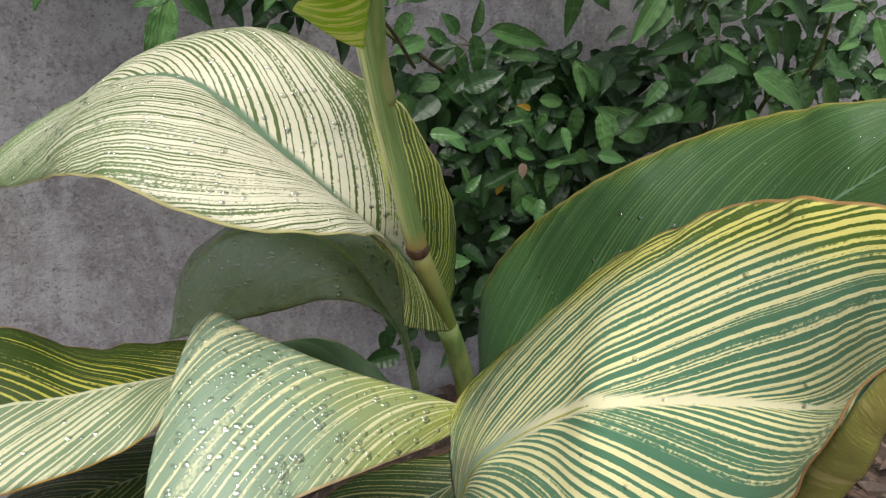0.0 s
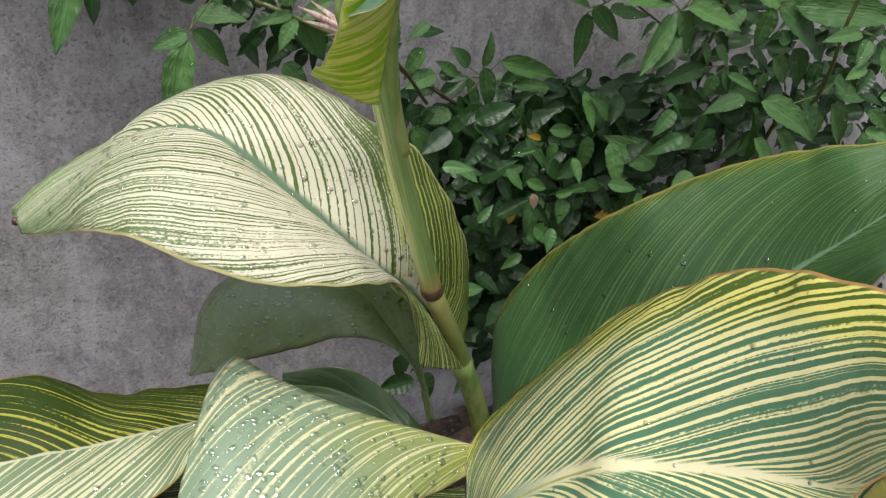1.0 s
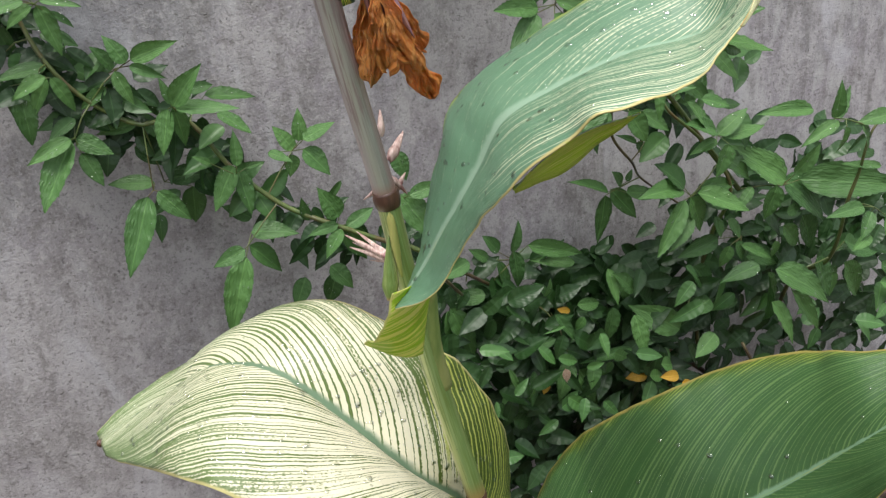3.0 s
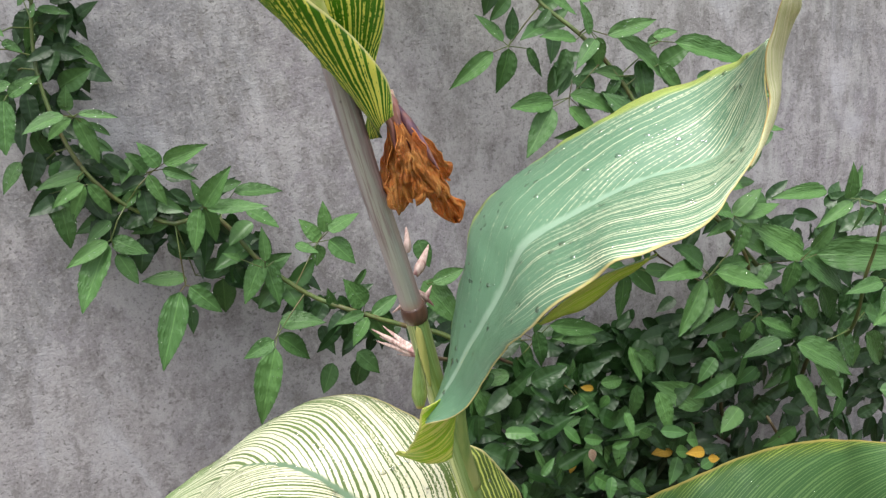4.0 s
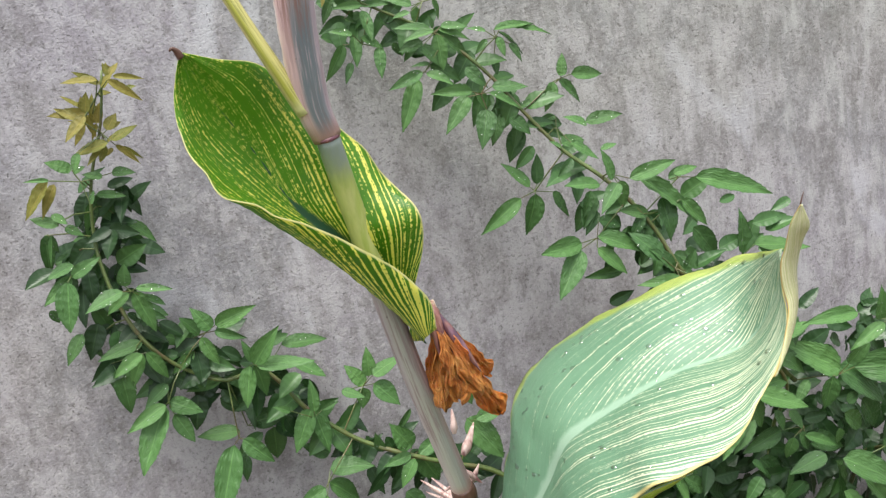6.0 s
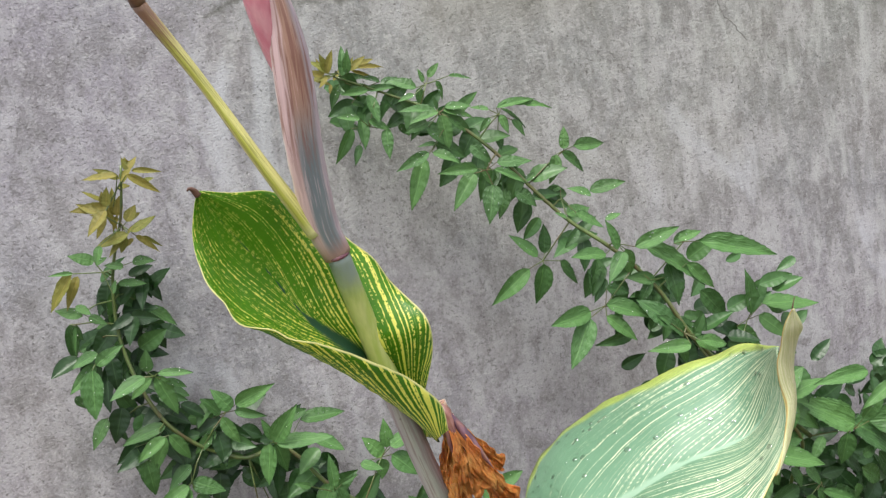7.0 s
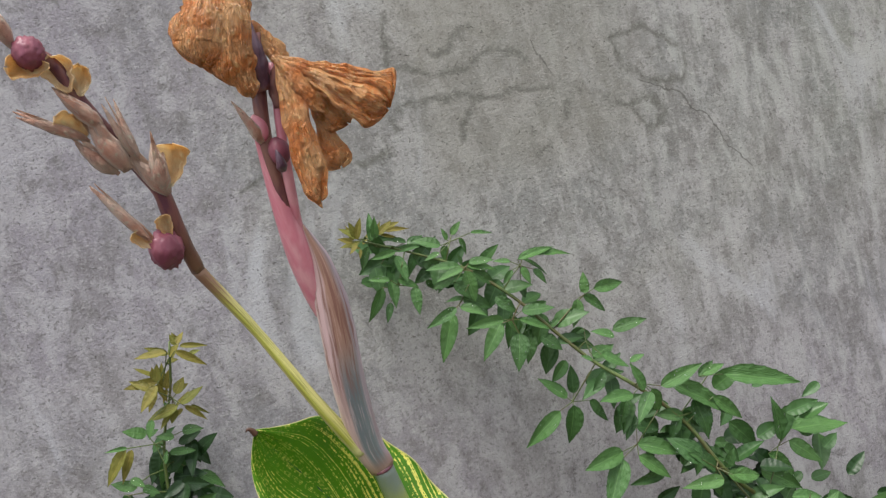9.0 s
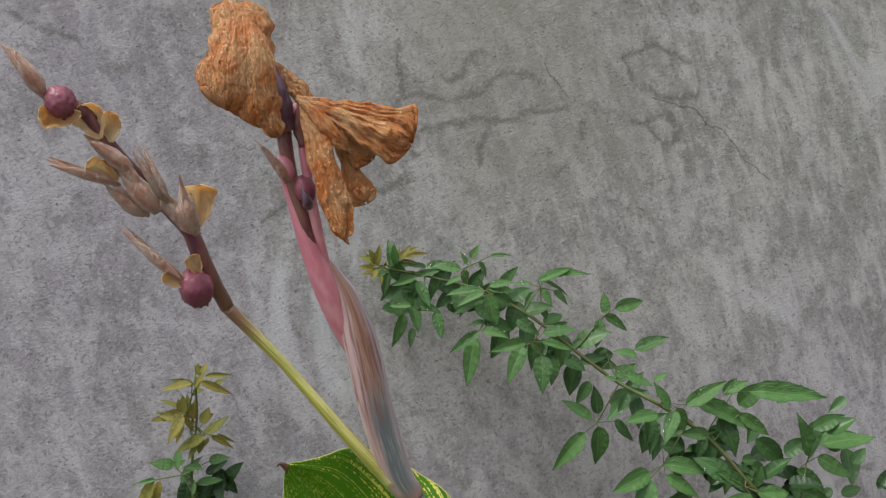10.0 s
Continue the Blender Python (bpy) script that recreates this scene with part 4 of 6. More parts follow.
STEM = [(0.315, 0.655, 0.000), (0.262, 0.605, 0.400), (0.213, 0.577, 0.535), (0.171, 0.555, 0.712), (0.153, 0.541, 0.800), (0.143, 0.532, 0.857), (0.111, 0.507, 1.000), (0.102, 0.500, 1.050), (0.093, 0.493, 1.100), (0.083, 0.480, 1.157)]
tube(STEM[:3], (0.0115, 0.0098, 0.0090), MAT["stem_low"], "stem", canna, "thick green stem", count=30, wobble=0.03)
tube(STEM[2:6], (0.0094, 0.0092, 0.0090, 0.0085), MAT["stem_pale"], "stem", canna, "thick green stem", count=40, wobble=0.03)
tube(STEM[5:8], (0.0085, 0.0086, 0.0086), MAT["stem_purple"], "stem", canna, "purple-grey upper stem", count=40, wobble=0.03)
tube(STEM[7:10], (0.0086, 0.0083, 0.0080), MAT["stem_yellow"], "stem", canna, "yellow-green upper stem", count=20, wobble=0.03)


def node_ring(k, radius, height, material, label):
    p = np.array(STEM[k])
    q = unit(np.array(STEM[min(k + 1, len(STEM) - 1)]) - np.array(STEM[k - 1]))
    pts = [p - q * height, p - q * height * 0.3, p + q * height * 0.3, p + q * height]
    tube(pts, (radius * 0.93, radius * 1.05, radius * 1.05, radius * 0.93), material, "node", canna, label, count=9)


node_ring(2, 0.0099, 0.005, MAT["node"], "brown ring at a stem joint")
node_ring(5, 0.0098, 0.007, MAT["node"], "brown ring at a stem joint")
node_ring(9, 0.0082, 0.0016, MAT["rachis"], "dark ring at a stem joint")
# leaves, from the topmost down
leaf_i = blade("leaf", canna, MAT["bright"], [(0.127, 0.500, 0.998), (0.115, 0.505, 1.028), (0.098, 0.505, 1.061), (0.075, 0.497, 1.093), (0.055, 0.489, 1.117), (0.036, 0.482, 1.157), (0.018, 0.468, 1.192), (0.006, 0.449, 1.219)],
               [(0.130, 0.475, 1.015), (0.129, 0.472, 1.034), (0.118, 0.465, 1.053), (0.091, 0.452, 1.082), (0.060, 0.442, 1.107), (0.034, 0.435, 1.123), (0.010, 0.434, 1.139), (-0.002, 0.445, 1.164), (-0.004, 0.455, 1.193), (0.001, 0.452, 1.210), (0.005, 0.449, 1.219)],
               [(0.121, 0.530, 0.993), (0.128, 0.505, 1.044), (0.134, 0.485, 1.072), (0.134, 0.478, 1.094), (0.122, 0.499, 1.120), (0.103, 0.517, 1.155), (0.075, 0.505, 1.188), (0.047, 0.475, 1.210), (0.027, 0.460, 1.214), (0.007, 0.449, 1.220)],
               belly=[(0.117, 0.480, 1.009), (0.098, 0.470, 1.024), (0.073, 0.462, 1.049), (0.051, 0.455, 1.075), (0.030, 0.452, 1.101), (0.013, 0.455, 1.126), (0.002, 0.460, 1.160), (0.004, 0.455, 1.194), (0.006, 0.449, 1.219)],
               swell=(0.1, 0.22), lean=(0.8, 0.8), power=0.65, label="bright green leaf with yellow stripes, furled round the stem", seed=3)

tube([(0.0055, 0.449, 1.2175), (0.0035, 0.447, 1.2215), (0.0015, 0.446, 1.2228), (0.0000, 0.446, 1.2215)], (0.0022, 0.0020, 0.0013, 0.0004), MAT["node"], "withered_tip", leaf_i, "small reddish-brown hook at the leaf tip", sides=8, count=12, wobble=0.2)

leaf_d = blade("leaf", canna, MAT["glaucous"], [(0.133, 0.492, 0.790), (0.153, 0.486, 0.817), (0.165, 0.474, 0.845), (0.174, 0.460, 0.868), (0.185, 0.450, 0.892), (0.200, 0.443, 0.921), (0.233, 0.435, 0.938), (0.278, 0.425, 0.955), (0.333, 0.412, 0.968), (0.340, 0.392, 1.002), (0.334, 0.374, 1.037)],
               [(0.171, 0.530, 0.784), (0.170, 0.527, 0.822), (0.174, 0.525, 0.856), (0.189, 0.535, 0.887), (0.206, 0.555, 0.911), (0.233, 0.575, 0.925), (0.258, 0.580, 0.937), (0.283, 0.550, 0.961), (0.306, 0.503, 0.989), (0.362, 0.445, 1.018), (0.349, 0.405, 1.030), (0.337, 0.376, 1.040)],
               [(0.125, 0.472, 0.795), (0.147, 0.455, 0.806), (0.158, 0.434, 0.838), (0.162, 0.408, 0.868), (0.168, 0.370, 0.898), (0.180, 0.350, 0.920), (0.195, 0.335, 0.935), (0.198, 0.327, 0.942), (0.221, 0.322, 0.947), (0.247, 0.325, 0.949), (0.282, 0.342, 0.960), (0.301, 0.348, 0.973), (0.313, 0.355, 0.981), (0.324, 0.362, 0.994), (0.331, 0.368, 1.007), (0.332, 0.372, 1.020), (0.333, 0.374, 1.032)],
               swell=(0.16, 0.08), lean=(0.7, 0.75), power=1.1, label="blue-green leaf with white stripes and a tan rim", seed=5, drops=230, drop_size=0.0024)
midrib(leaf_d, [(0.133, 0.492, 0.790), (0.153, 0.486, 0.817), (0.165, 0.474, 0.845), (0.174, 0.460, 0.868), (0.185, 0.450, 0.892), (0.200, 0.443, 0.921), (0.233, 0.435, 0.938), (0.278, 0.425, 0.955), (0.333, 0.412, 0.968), (0.340, 0.392, 1.002), (0.334, 0.374, 1.037)], 0.0010, MAT["side"], "raised midrib under the blade", lift=(0, 0.0007, -0.0014))
blade("rolled_rim", leaf_d, MAT["sheath"], [(0.172, 0.372, 0.898), (0.181, 0.352, 0.918), (0.196, 0.337, 0.933), (0.225, 0.330, 0.940)], [(0.176, 0.378, 0.895), (0.193, 0.360, 0.905), (0.214, 0.345, 0.925), (0.229, 0.334, 0.939)], swell=(0.2, 0.2), lean=(2.0, 2.0), steps=40, across=6, label="yellow-green underside of the rolled rim", seed=6)

leaf_a = blade("leaf", canna, MAT["cream"], [(0.214, 0.600, 0.504), (0.183, 0.586, 0.545), (0.154, 0.576, 0.574), (0.104, 0.606, 0.633), (0.050, 0.643, 0.682), (0.003, 0.690, 0.676), (-0.056, 0.728, 0.634), (-0.117, 0.759, 0.588)],
               [(0.206, 0.585, 0.455), (0.198, 0.575, 0.507), (0.180, 0.552, 0.557), (0.135, 0.505, 0.596), (0.101, 0.495, 0.607), (0.067, 0.496, 0.615), (0.020, 0.512, 0.632), (-0.015, 0.535, 0.648), (-0.042, 0.573, 0.643), (-0.071, 0.640, 0.618), (-0.098, 0.705, 0.592), (-0.113, 0.742, 0.580)],
               [(0.264, 0.630, 0.425), (0.299, 0.694, 0.443), (0.294, 0.690, 0.505), (0.280, 0.682, 0.552), (0.256, 0.676, 0.599), (0.232, 0.666, 0.636), (0.196, 0.665, 0.663), (0.164, 0.692, 0.687), (0.133, 0.725, 0.700), (0.092, 0.748, 0.697), (0.043, 0.768, 0.679), (-0.010, 0.772, 0.650), (-0.050, 0.768, 0.637), (-0.082, 0.765, 0.622), (-0.119, 0.764, 0.595)],
               swell=(0.14, 0.16), lean=(0.72, 0.45), power=1.0, label="cream leaf with thin dark green veins, wet", seed=7, drops=620, drop_size=0.0026)
midrib(leaf_a, [(0.214, 0.600, 0.504), (0.183, 0.586, 0.545), (0.154, 0.576, 0.574), (0.104, 0.606, 0.633), (0.050, 0.643, 0.682), (0.003, 0.690, 0.676), (-0.056, 0.728, 0.634), (-0.117, 0.759, 0.588)], 0.0016, MAT["stem"], "raised midrib under the blade", lift=(0, 0.0007, -0.0014))

leaf_c = blade("leaf", canna, MAT["dull"], [(0.238, 0.660, 0.321), (0.224, 0.655, 0.393), (0.196, 0.660, 0.453), (0.168, 0.672, 0.499), (0.120, 0.690, 0.524), (0.069, 0.710, 0.516), (0.029, 0.725, 0.471), (0.003, 0.735, 0.399)],
               [(0.233, 0.655, 0.326), (0.216, 0.645, 0.407), (0.185, 0.645, 0.446), (0.148, 0.650, 0.459), (0.106, 0.660, 0.451), (0.066, 0.680, 0.438), (0.029, 0.700, 0.420), (0.003, 0.733, 0.399)],
               [(0.247, 0.665, 0.315), (0.231, 0.660, 0.388), (0.228, 0.660, 0.442), (0.222, 0.680, 0.485), (0.162, 0.730, 0.512), (0.086, 0.750, 0.507), (0.038, 0.745, 0.484), (0.004, 0.737, 0.400)],
               swell=(0.10, 0.10), lean=(0.4, 0.4), label="drooping dull green leaf beaded with rain", seed=9, up=(0.0, -1.0, 0.1), drops=520, drop_size=0.0026)
midrib(leaf_c, [(0.238, 0.660, 0.321), (0.224, 0.655, 0.393), (0.196, 0.660, 0.453), (0.168, 0.672, 0.499), (0.120, 0.690, 0.524), (0.069, 0.710, 0.516), (0.029, 0.725, 0.471), (0.003, 0.735, 0.399)], 0.0022, MAT["stem"], "raised midrib under the blade", lift=(0, 0.0007, -0.0014))

leaf_h = blade("leaf", canna, MAT["deep"], [(0.294, 0.620, 0.310), (0.319, 0.600, 0.361), (0.365, 0.560, 0.400), (0.416, 0.520, 0.455), (0.449, 0.490, 0.500), (0.484, 0.455, 0.548), (0.511, 0.415, 0.604), (0.534, 0.380, 0.653), (0.555, 0.340, 0.697)],
               [(0.293, 0.610, 0.314), (0.281, 0.550, 0.384), (0.328, 0.500, 0.395), (0.386, 0.460, 0.435), (0.439, 0.430, 0.476), (0.495, 0.400, 0.539), (0.506, 0.380, 0.584), (0.538, 0.360, 0.637), (0.555, 0.340, 0.694)],
               [(0.325, 0.670, 0.328), (0.324, 0.685, 0.364), (0.335, 0.700, 0.401), (0.356, 0.708, 0.428), (0.386, 0.708, 0.458), (0.408, 0.660, 0.515), (0.437, 0.610, 0.564), (0.493, 0.570, 0.604), (0.535, 0.510, 0.639), (0.543, 0.464, 0.658), (0.578, 0.430, 0.667), (0.561, 0.380, 0.689), (0.557, 0.342, 0.698)],
               swell=(0.10, 0.12), lean=(0.4, 0.40), power=1.3, label="broad dark green leaf with faint yellow veins", seed=11, drops=90, drop_size=0.0024)
midrib(leaf_h, [(0.294, 0.620, 0.310), (0.319, 0.600, 0.361), (0.365, 0.560, 0.400), (0.416, 0.520, 0.455), (0.449, 0.490, 0.500), (0.484, 0.455, 0.548), (0.511, 0.415, 0.604), (0.534, 0.380, 0.653), (0.555, 0.340, 0.697)], 0.0022, MAT["stem"], "raised midrib under the blade", lift=(0, 0.0007, -0.0014))

shoot = tagged(new("canna_plant"), "low leafy canna shoot with bold striped rain-wet leaves", "plant")
tube([(0.165, 0.455, 0.0), (0.168, 0.445, 0.2), (0.172, 0.425, 0.33), (0.175, 0.402, 0.408)], (0.012, 0.011, 0.009, 0.006), MAT["stem"], "stem", shoot, "thick green stem", count=24)

leaf_g = blade("leaf", shoot, MAT["bold"], [(0.176, 0.400, 0.413), (0.170, 0.345, 0.508), (0.180, 0.322, 0.540), (0.190, 0.292, 0.575), (0.193, 0.270, 0.597), (0.207, 0.249, 0.609), (0.224, 0.211, 0.631), (0.229, 0.175, 0.653), (0.212, 0.142, 0.690), (0.190, 0.112, 0.739)],
               [(0.173, 0.390, 0.421), (0.158, 0.325, 0.461), (0.151, 0.262, 0.502), (0.155, 0.215, 0.536), (0.164, 0.180, 0.568), (0.172, 0.155, 0.602), (0.181, 0.142, 0.645), (0.179, 0.131, 0.693), (0.186, 0.125, 0.717), (0.189, 0.111, 0.739)],
               [(0.201, 0.470, 0.448), (0.239, 0.500, 0.450), (0.272, 0.500, 0.471), (0.284, 0.460, 0.526), (0.285, 0.410, 0.583), (0.287, 0.369, 0.623), (0.288, 0.312, 0.669), (0.284, 0.270, 0.694), (0.274, 0.232, 0.711), (0.269, 0.200, 0.721), (0.241, 0.155, 0.730), (0.192, 0.113, 0.740)],
               swell=(0.12, 0.16), lean=(0.46, 0.66), power=0.74, label="large blue-green leaf with bold cream-yellow stripes", seed=13, drops=160, drop_size=0.0015, steps=130, across=18)
midrib(leaf_g, [(0.176, 0.400, 0.413), (0.170, 0.345, 0.508), (0.180, 0.322, 0.540), (0.190, 0.292, 0.575), (0.193, 0.270, 0.597), (0.207, 0.249, 0.609), (0.224, 0.211, 0.631), (0.229, 0.175, 0.653), (0.212, 0.142, 0.690), (0.190, 0.112, 0.739)], 0.0017, MAT["side"], "raised midrib under the blade", lift=(0, 0.0007, -0.0014))
blade("rolled_rim", leaf_g, MAT["olive_rim"], [(0.194, 0.150, 0.639), (0.186, 0.138, 0.676), (0.184, 0.130, 0.700), (0.187, 0.125, 0.719)], [(0.195, 0.135, 0.650), (0.194, 0.128, 0.670), (0.193, 0.124, 0.687), (0.197, 0.122, 0.702)], swell=(0.25, 0.2), lean=(0.0, 0.0), steps=40, across=6, label="olive underside of the rolled brown rim", seed=14)

blade("leaf", shoot, MAT["pale"], [(0.023, 0.565, 0.513), (0.035, 0.561, 0.522), (0.063, 0.535, 0.513), (0.101, 0.505, 0.498), (0.134, 0.492, 0.482), (0.175, 0.478, 0.464), (0.225, 0.466, 0.438)],
      [(-0.043, 0.400, 0.449), (-0.021, 0.395, 0.455), (0.021, 0.395, 0.462), (0.076, 0.410, 0.458), (0.130, 0.430, 0.446), (0.183, 0.450, 0.435), (0.224, 0.464, 0.438)],
      swell=(0.10, 0.1), lean=(-0.5, 0.0), power=0.9, label="pale green striped leaf bent over, covered in rain drops", seed=15, drops=460, drop_size=0.0028, steps=110, across=22)

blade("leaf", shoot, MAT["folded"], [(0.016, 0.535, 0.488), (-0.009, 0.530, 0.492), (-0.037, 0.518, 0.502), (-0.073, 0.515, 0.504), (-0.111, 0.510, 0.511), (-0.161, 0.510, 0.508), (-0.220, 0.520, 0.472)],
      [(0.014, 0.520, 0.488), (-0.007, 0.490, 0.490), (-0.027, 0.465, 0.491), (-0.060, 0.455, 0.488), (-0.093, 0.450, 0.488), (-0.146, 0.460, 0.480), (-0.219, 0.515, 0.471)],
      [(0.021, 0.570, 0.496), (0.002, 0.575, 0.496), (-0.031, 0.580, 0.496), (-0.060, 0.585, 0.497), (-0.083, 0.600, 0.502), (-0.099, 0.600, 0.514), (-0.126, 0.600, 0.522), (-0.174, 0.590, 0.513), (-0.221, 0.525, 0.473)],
      swell=(0.12, 0.12), lean=(0.45, 0.45), label="leaf with fine cream stripes, folded along its midrib, shade painted on one half", seed=17, drops=120, drop_size=0.0026, drop_half=-1)

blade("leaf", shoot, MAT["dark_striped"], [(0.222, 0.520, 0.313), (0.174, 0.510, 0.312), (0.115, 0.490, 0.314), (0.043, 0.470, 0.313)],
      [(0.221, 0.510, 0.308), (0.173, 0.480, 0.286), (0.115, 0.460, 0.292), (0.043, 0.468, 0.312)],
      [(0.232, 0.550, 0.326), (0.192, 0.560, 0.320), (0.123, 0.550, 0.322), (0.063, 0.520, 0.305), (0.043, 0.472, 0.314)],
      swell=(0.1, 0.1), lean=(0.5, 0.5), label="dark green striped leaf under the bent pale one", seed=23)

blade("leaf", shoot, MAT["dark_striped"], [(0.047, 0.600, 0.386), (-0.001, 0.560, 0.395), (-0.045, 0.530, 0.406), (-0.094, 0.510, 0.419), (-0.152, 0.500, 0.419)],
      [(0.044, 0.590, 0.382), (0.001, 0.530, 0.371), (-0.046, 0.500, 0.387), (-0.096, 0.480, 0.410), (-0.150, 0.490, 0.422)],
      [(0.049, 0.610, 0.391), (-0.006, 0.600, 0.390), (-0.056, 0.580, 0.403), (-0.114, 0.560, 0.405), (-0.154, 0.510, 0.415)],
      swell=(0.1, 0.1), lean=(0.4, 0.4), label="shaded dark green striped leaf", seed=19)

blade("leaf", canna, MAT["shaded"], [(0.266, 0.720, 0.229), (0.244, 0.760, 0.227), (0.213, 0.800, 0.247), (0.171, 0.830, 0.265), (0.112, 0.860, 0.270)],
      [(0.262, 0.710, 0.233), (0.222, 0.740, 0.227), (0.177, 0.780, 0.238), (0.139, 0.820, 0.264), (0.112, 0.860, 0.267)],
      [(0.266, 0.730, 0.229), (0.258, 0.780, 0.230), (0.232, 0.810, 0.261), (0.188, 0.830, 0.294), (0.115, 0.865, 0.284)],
      swell=(0.1, 0.1), lean=(0.4, 0.4), label="leaf low behind the stem, its shade painted dark green", seed=21)

# upper stalks
UPPER = [(0.083, 0.480, 1.157), (0.0775, 0.474, 1.175), (0.075, 0.464, 1.203), (0.0745, 0.452, 1.235), (0.0755, 0.442, 1.261), (0.0765, 0.433, 1.291), (0.076, 0.426, 1.317), (0.071, 0.419, 1.342)]
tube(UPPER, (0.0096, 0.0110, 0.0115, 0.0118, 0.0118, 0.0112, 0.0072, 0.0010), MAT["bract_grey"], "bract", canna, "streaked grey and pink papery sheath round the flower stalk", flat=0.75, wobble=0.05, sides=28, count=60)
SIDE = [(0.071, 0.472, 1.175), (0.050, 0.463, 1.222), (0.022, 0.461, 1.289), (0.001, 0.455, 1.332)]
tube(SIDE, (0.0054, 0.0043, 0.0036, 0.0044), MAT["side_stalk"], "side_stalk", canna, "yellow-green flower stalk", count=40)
RACHIS = [(0.001, 0.455, 1.332), (-0.004, 0.440, 1.363), (-0.006, 0.435, 1.386), (-0.021, 0.425, 1.418), (-0.032, 0.410, 1.442), (-0.041, 0.400, 1.469), (-0.053, 0.390, 1.479)]
seed_stalk = tube(RACHIS, (0.0046, 0.0056, 0.0052, 0.005, 0.0042, 0.003), MAT["seed_rachis"], "seed_stalk", canna, "dark purple-brown seed stalk", count=40, wobble=0.12)
tube([(0.065, 0.425, 1.334), (0.063, 0.413, 1.364), (0.063, 0.405, 1.401), (0.068, 0.400, 1.434), (0.072, 0.395, 1.460)], (0.0045, 0.004, 0.0045, 0.005), MAT["rachis"], "flower_stalk", canna, "dark purple flower stalk", count=24, wobble=0.1)
tube([(0.068, 0.424, 1.333), (0.069, 0.412, 1.362), (0.072, 0.403, 1.394), (0.076, 0.400, 1.421), (0.078, 0.398, 1.441)], (0.003, 0.0035, 0.003, 0.0035), MAT["bract_pink"], "flower_stalk", canna, "pink flower stalk", count=24, wobble=0.1)


def petal(name, parent, material, root, tip, width, label="", bow=0.15, arc=0.5, crumple=0.12, pointed=False, face=(0, -1, 0.1), seed=1, steps=26, across=12, rag=0.12, thick=0.0005, flare=False):
    """A petal, sepal or husk from root to tip: arched across, bowed along, crumpled and ragged."""
    root, tip = np.array(root, float), np.array(tip, float)
    axis = tip - root
    long = np.linalg.norm(axis)
    axis = axis / long
    side = unit(np.cross(axis, np.array(face, float)))
    front = np.cross(side, axis)
    verts, place = [], []
    stretch = 0.62 * long / max(width, 1e-4)
    for i in range(steps + 1):
        t = i / steps
        if pointed == "both":
            w = width * (0.03 + math.sin(math.pi * t**0.8)**0.9 * (1 - 0.25 * t))
        elif flare:
            w = width * (0.12 + 1.1 * t**1.3) * (0.06 + math.sqrt(max(0.0, 1 - (max(0, t - 0.85) / 0.15)**2)))
        elif pointed:
            w = width * (min(1.0, 0.35 + 2.6 * t) * (1 - t)**0.75 * 1.25 + 0.015)
        else:
            w = width * (0.18 + 0.82 * math.sin(math.pi * 0.5 * min(1, t * 1.5))) * (0.06 + math.sqrt(max(0.0, 1 - (max(0, t - 0.82) / 0.18)**2)))
        c = root + axis * long * t + front * bow * long * math.sin(math.pi * t)
        for k in range(across + 1):
            u = 2 * k / across - 1
            q = t * stretch
            n1 = (noise.noise((q * 0.9 + seed * 9.1, u * 1.3, seed)) + 0.55 * (1 - 2 * abs(noise.noise((q * 1.3 + seed * 2.1, u * 2.2, seed * 6.1))))
                  + 0.30 * (1 - 2.4 * abs(noise.noise((q * 3.1 + seed, u * 3.9, seed * 3.1)))) + 0.16 * (1 - 2.4 * abs(noise.noise((q * 6.5, u * 7.5, seed * 5.3)))) + 0.22 * (1 - 2.4 * abs(noise.noise((q * 1.1, u * 9.0, seed * 2.7)))) - 0.40)
            n2 = noise.noise((t * 7, u * 0.7 + 5, seed * 1.9))
            wide = w * 0.5 * (1 + rag * n2)
            end = 1 + (rag * 0.3 * noise.noise((u * 1.2, seed * 3.3, 2)) if t > 0.8 and not pointed else 0)
            verts.append(c + axis * (long * t * (end - 1)) + side * u * wide + front * (arc * w * 0.5 * (1 - u * u) + crumple * width * n1 * min(1, t * 3)))
            place.append((t, u))
    faces = [(i * (across + 1) + k, i * (across + 1) + k + 1, (i + 1) * (across + 1) + k + 1, (i + 1) * (across + 1) + k) for i in range(steps) for k in range(across)]
    vein = [(a * long, b) for a, b in place]
    ob = mesh_object(name, verts, faces, material, parent, label, {"place": place, "vein": vein})
    solid = ob.modifiers.new("thickness", "SOLIDIFY")
    solid.thickness, solid.offset = thick, 0
    return ob


def knob(name, parent, material, centre, radius, label="", tall=1.1, bumps=0.16, seed=1):
    """A rounded seed capsule set with small warts."""
    bm = bmesh.new()
    bmesh.ops.create_icosphere(bm, subdivisions=4, radius=1)
    for vert in bm.verts:
        d = vert.co.normalized()
        wart = max(0.0, noise.noise(d * 21 + Vector((seed, 0, 0))))
        lobe = 1 + 0.05 * math.cos(3 * math.atan2(d.y, d.x))
        r = radius * lobe * (1 + bumps * 2.2 * wart)
        vert.co = Vector((d.x * r, d.y * r, d.z * r * tall)) + Vector(centre)
    return part(name, bm, material, parent, label)


# sheaths and scraps round the joints
petal("bract", canna, MAT["bract_pink"], (0.0715, 0.447, 1.268), (0.057, 0.405, 1.403), 0.0190, "pink pointed bract", bow=0.02, arc=0.9, crumple=0.01, pointed="both", seed=3, rag=0.02)
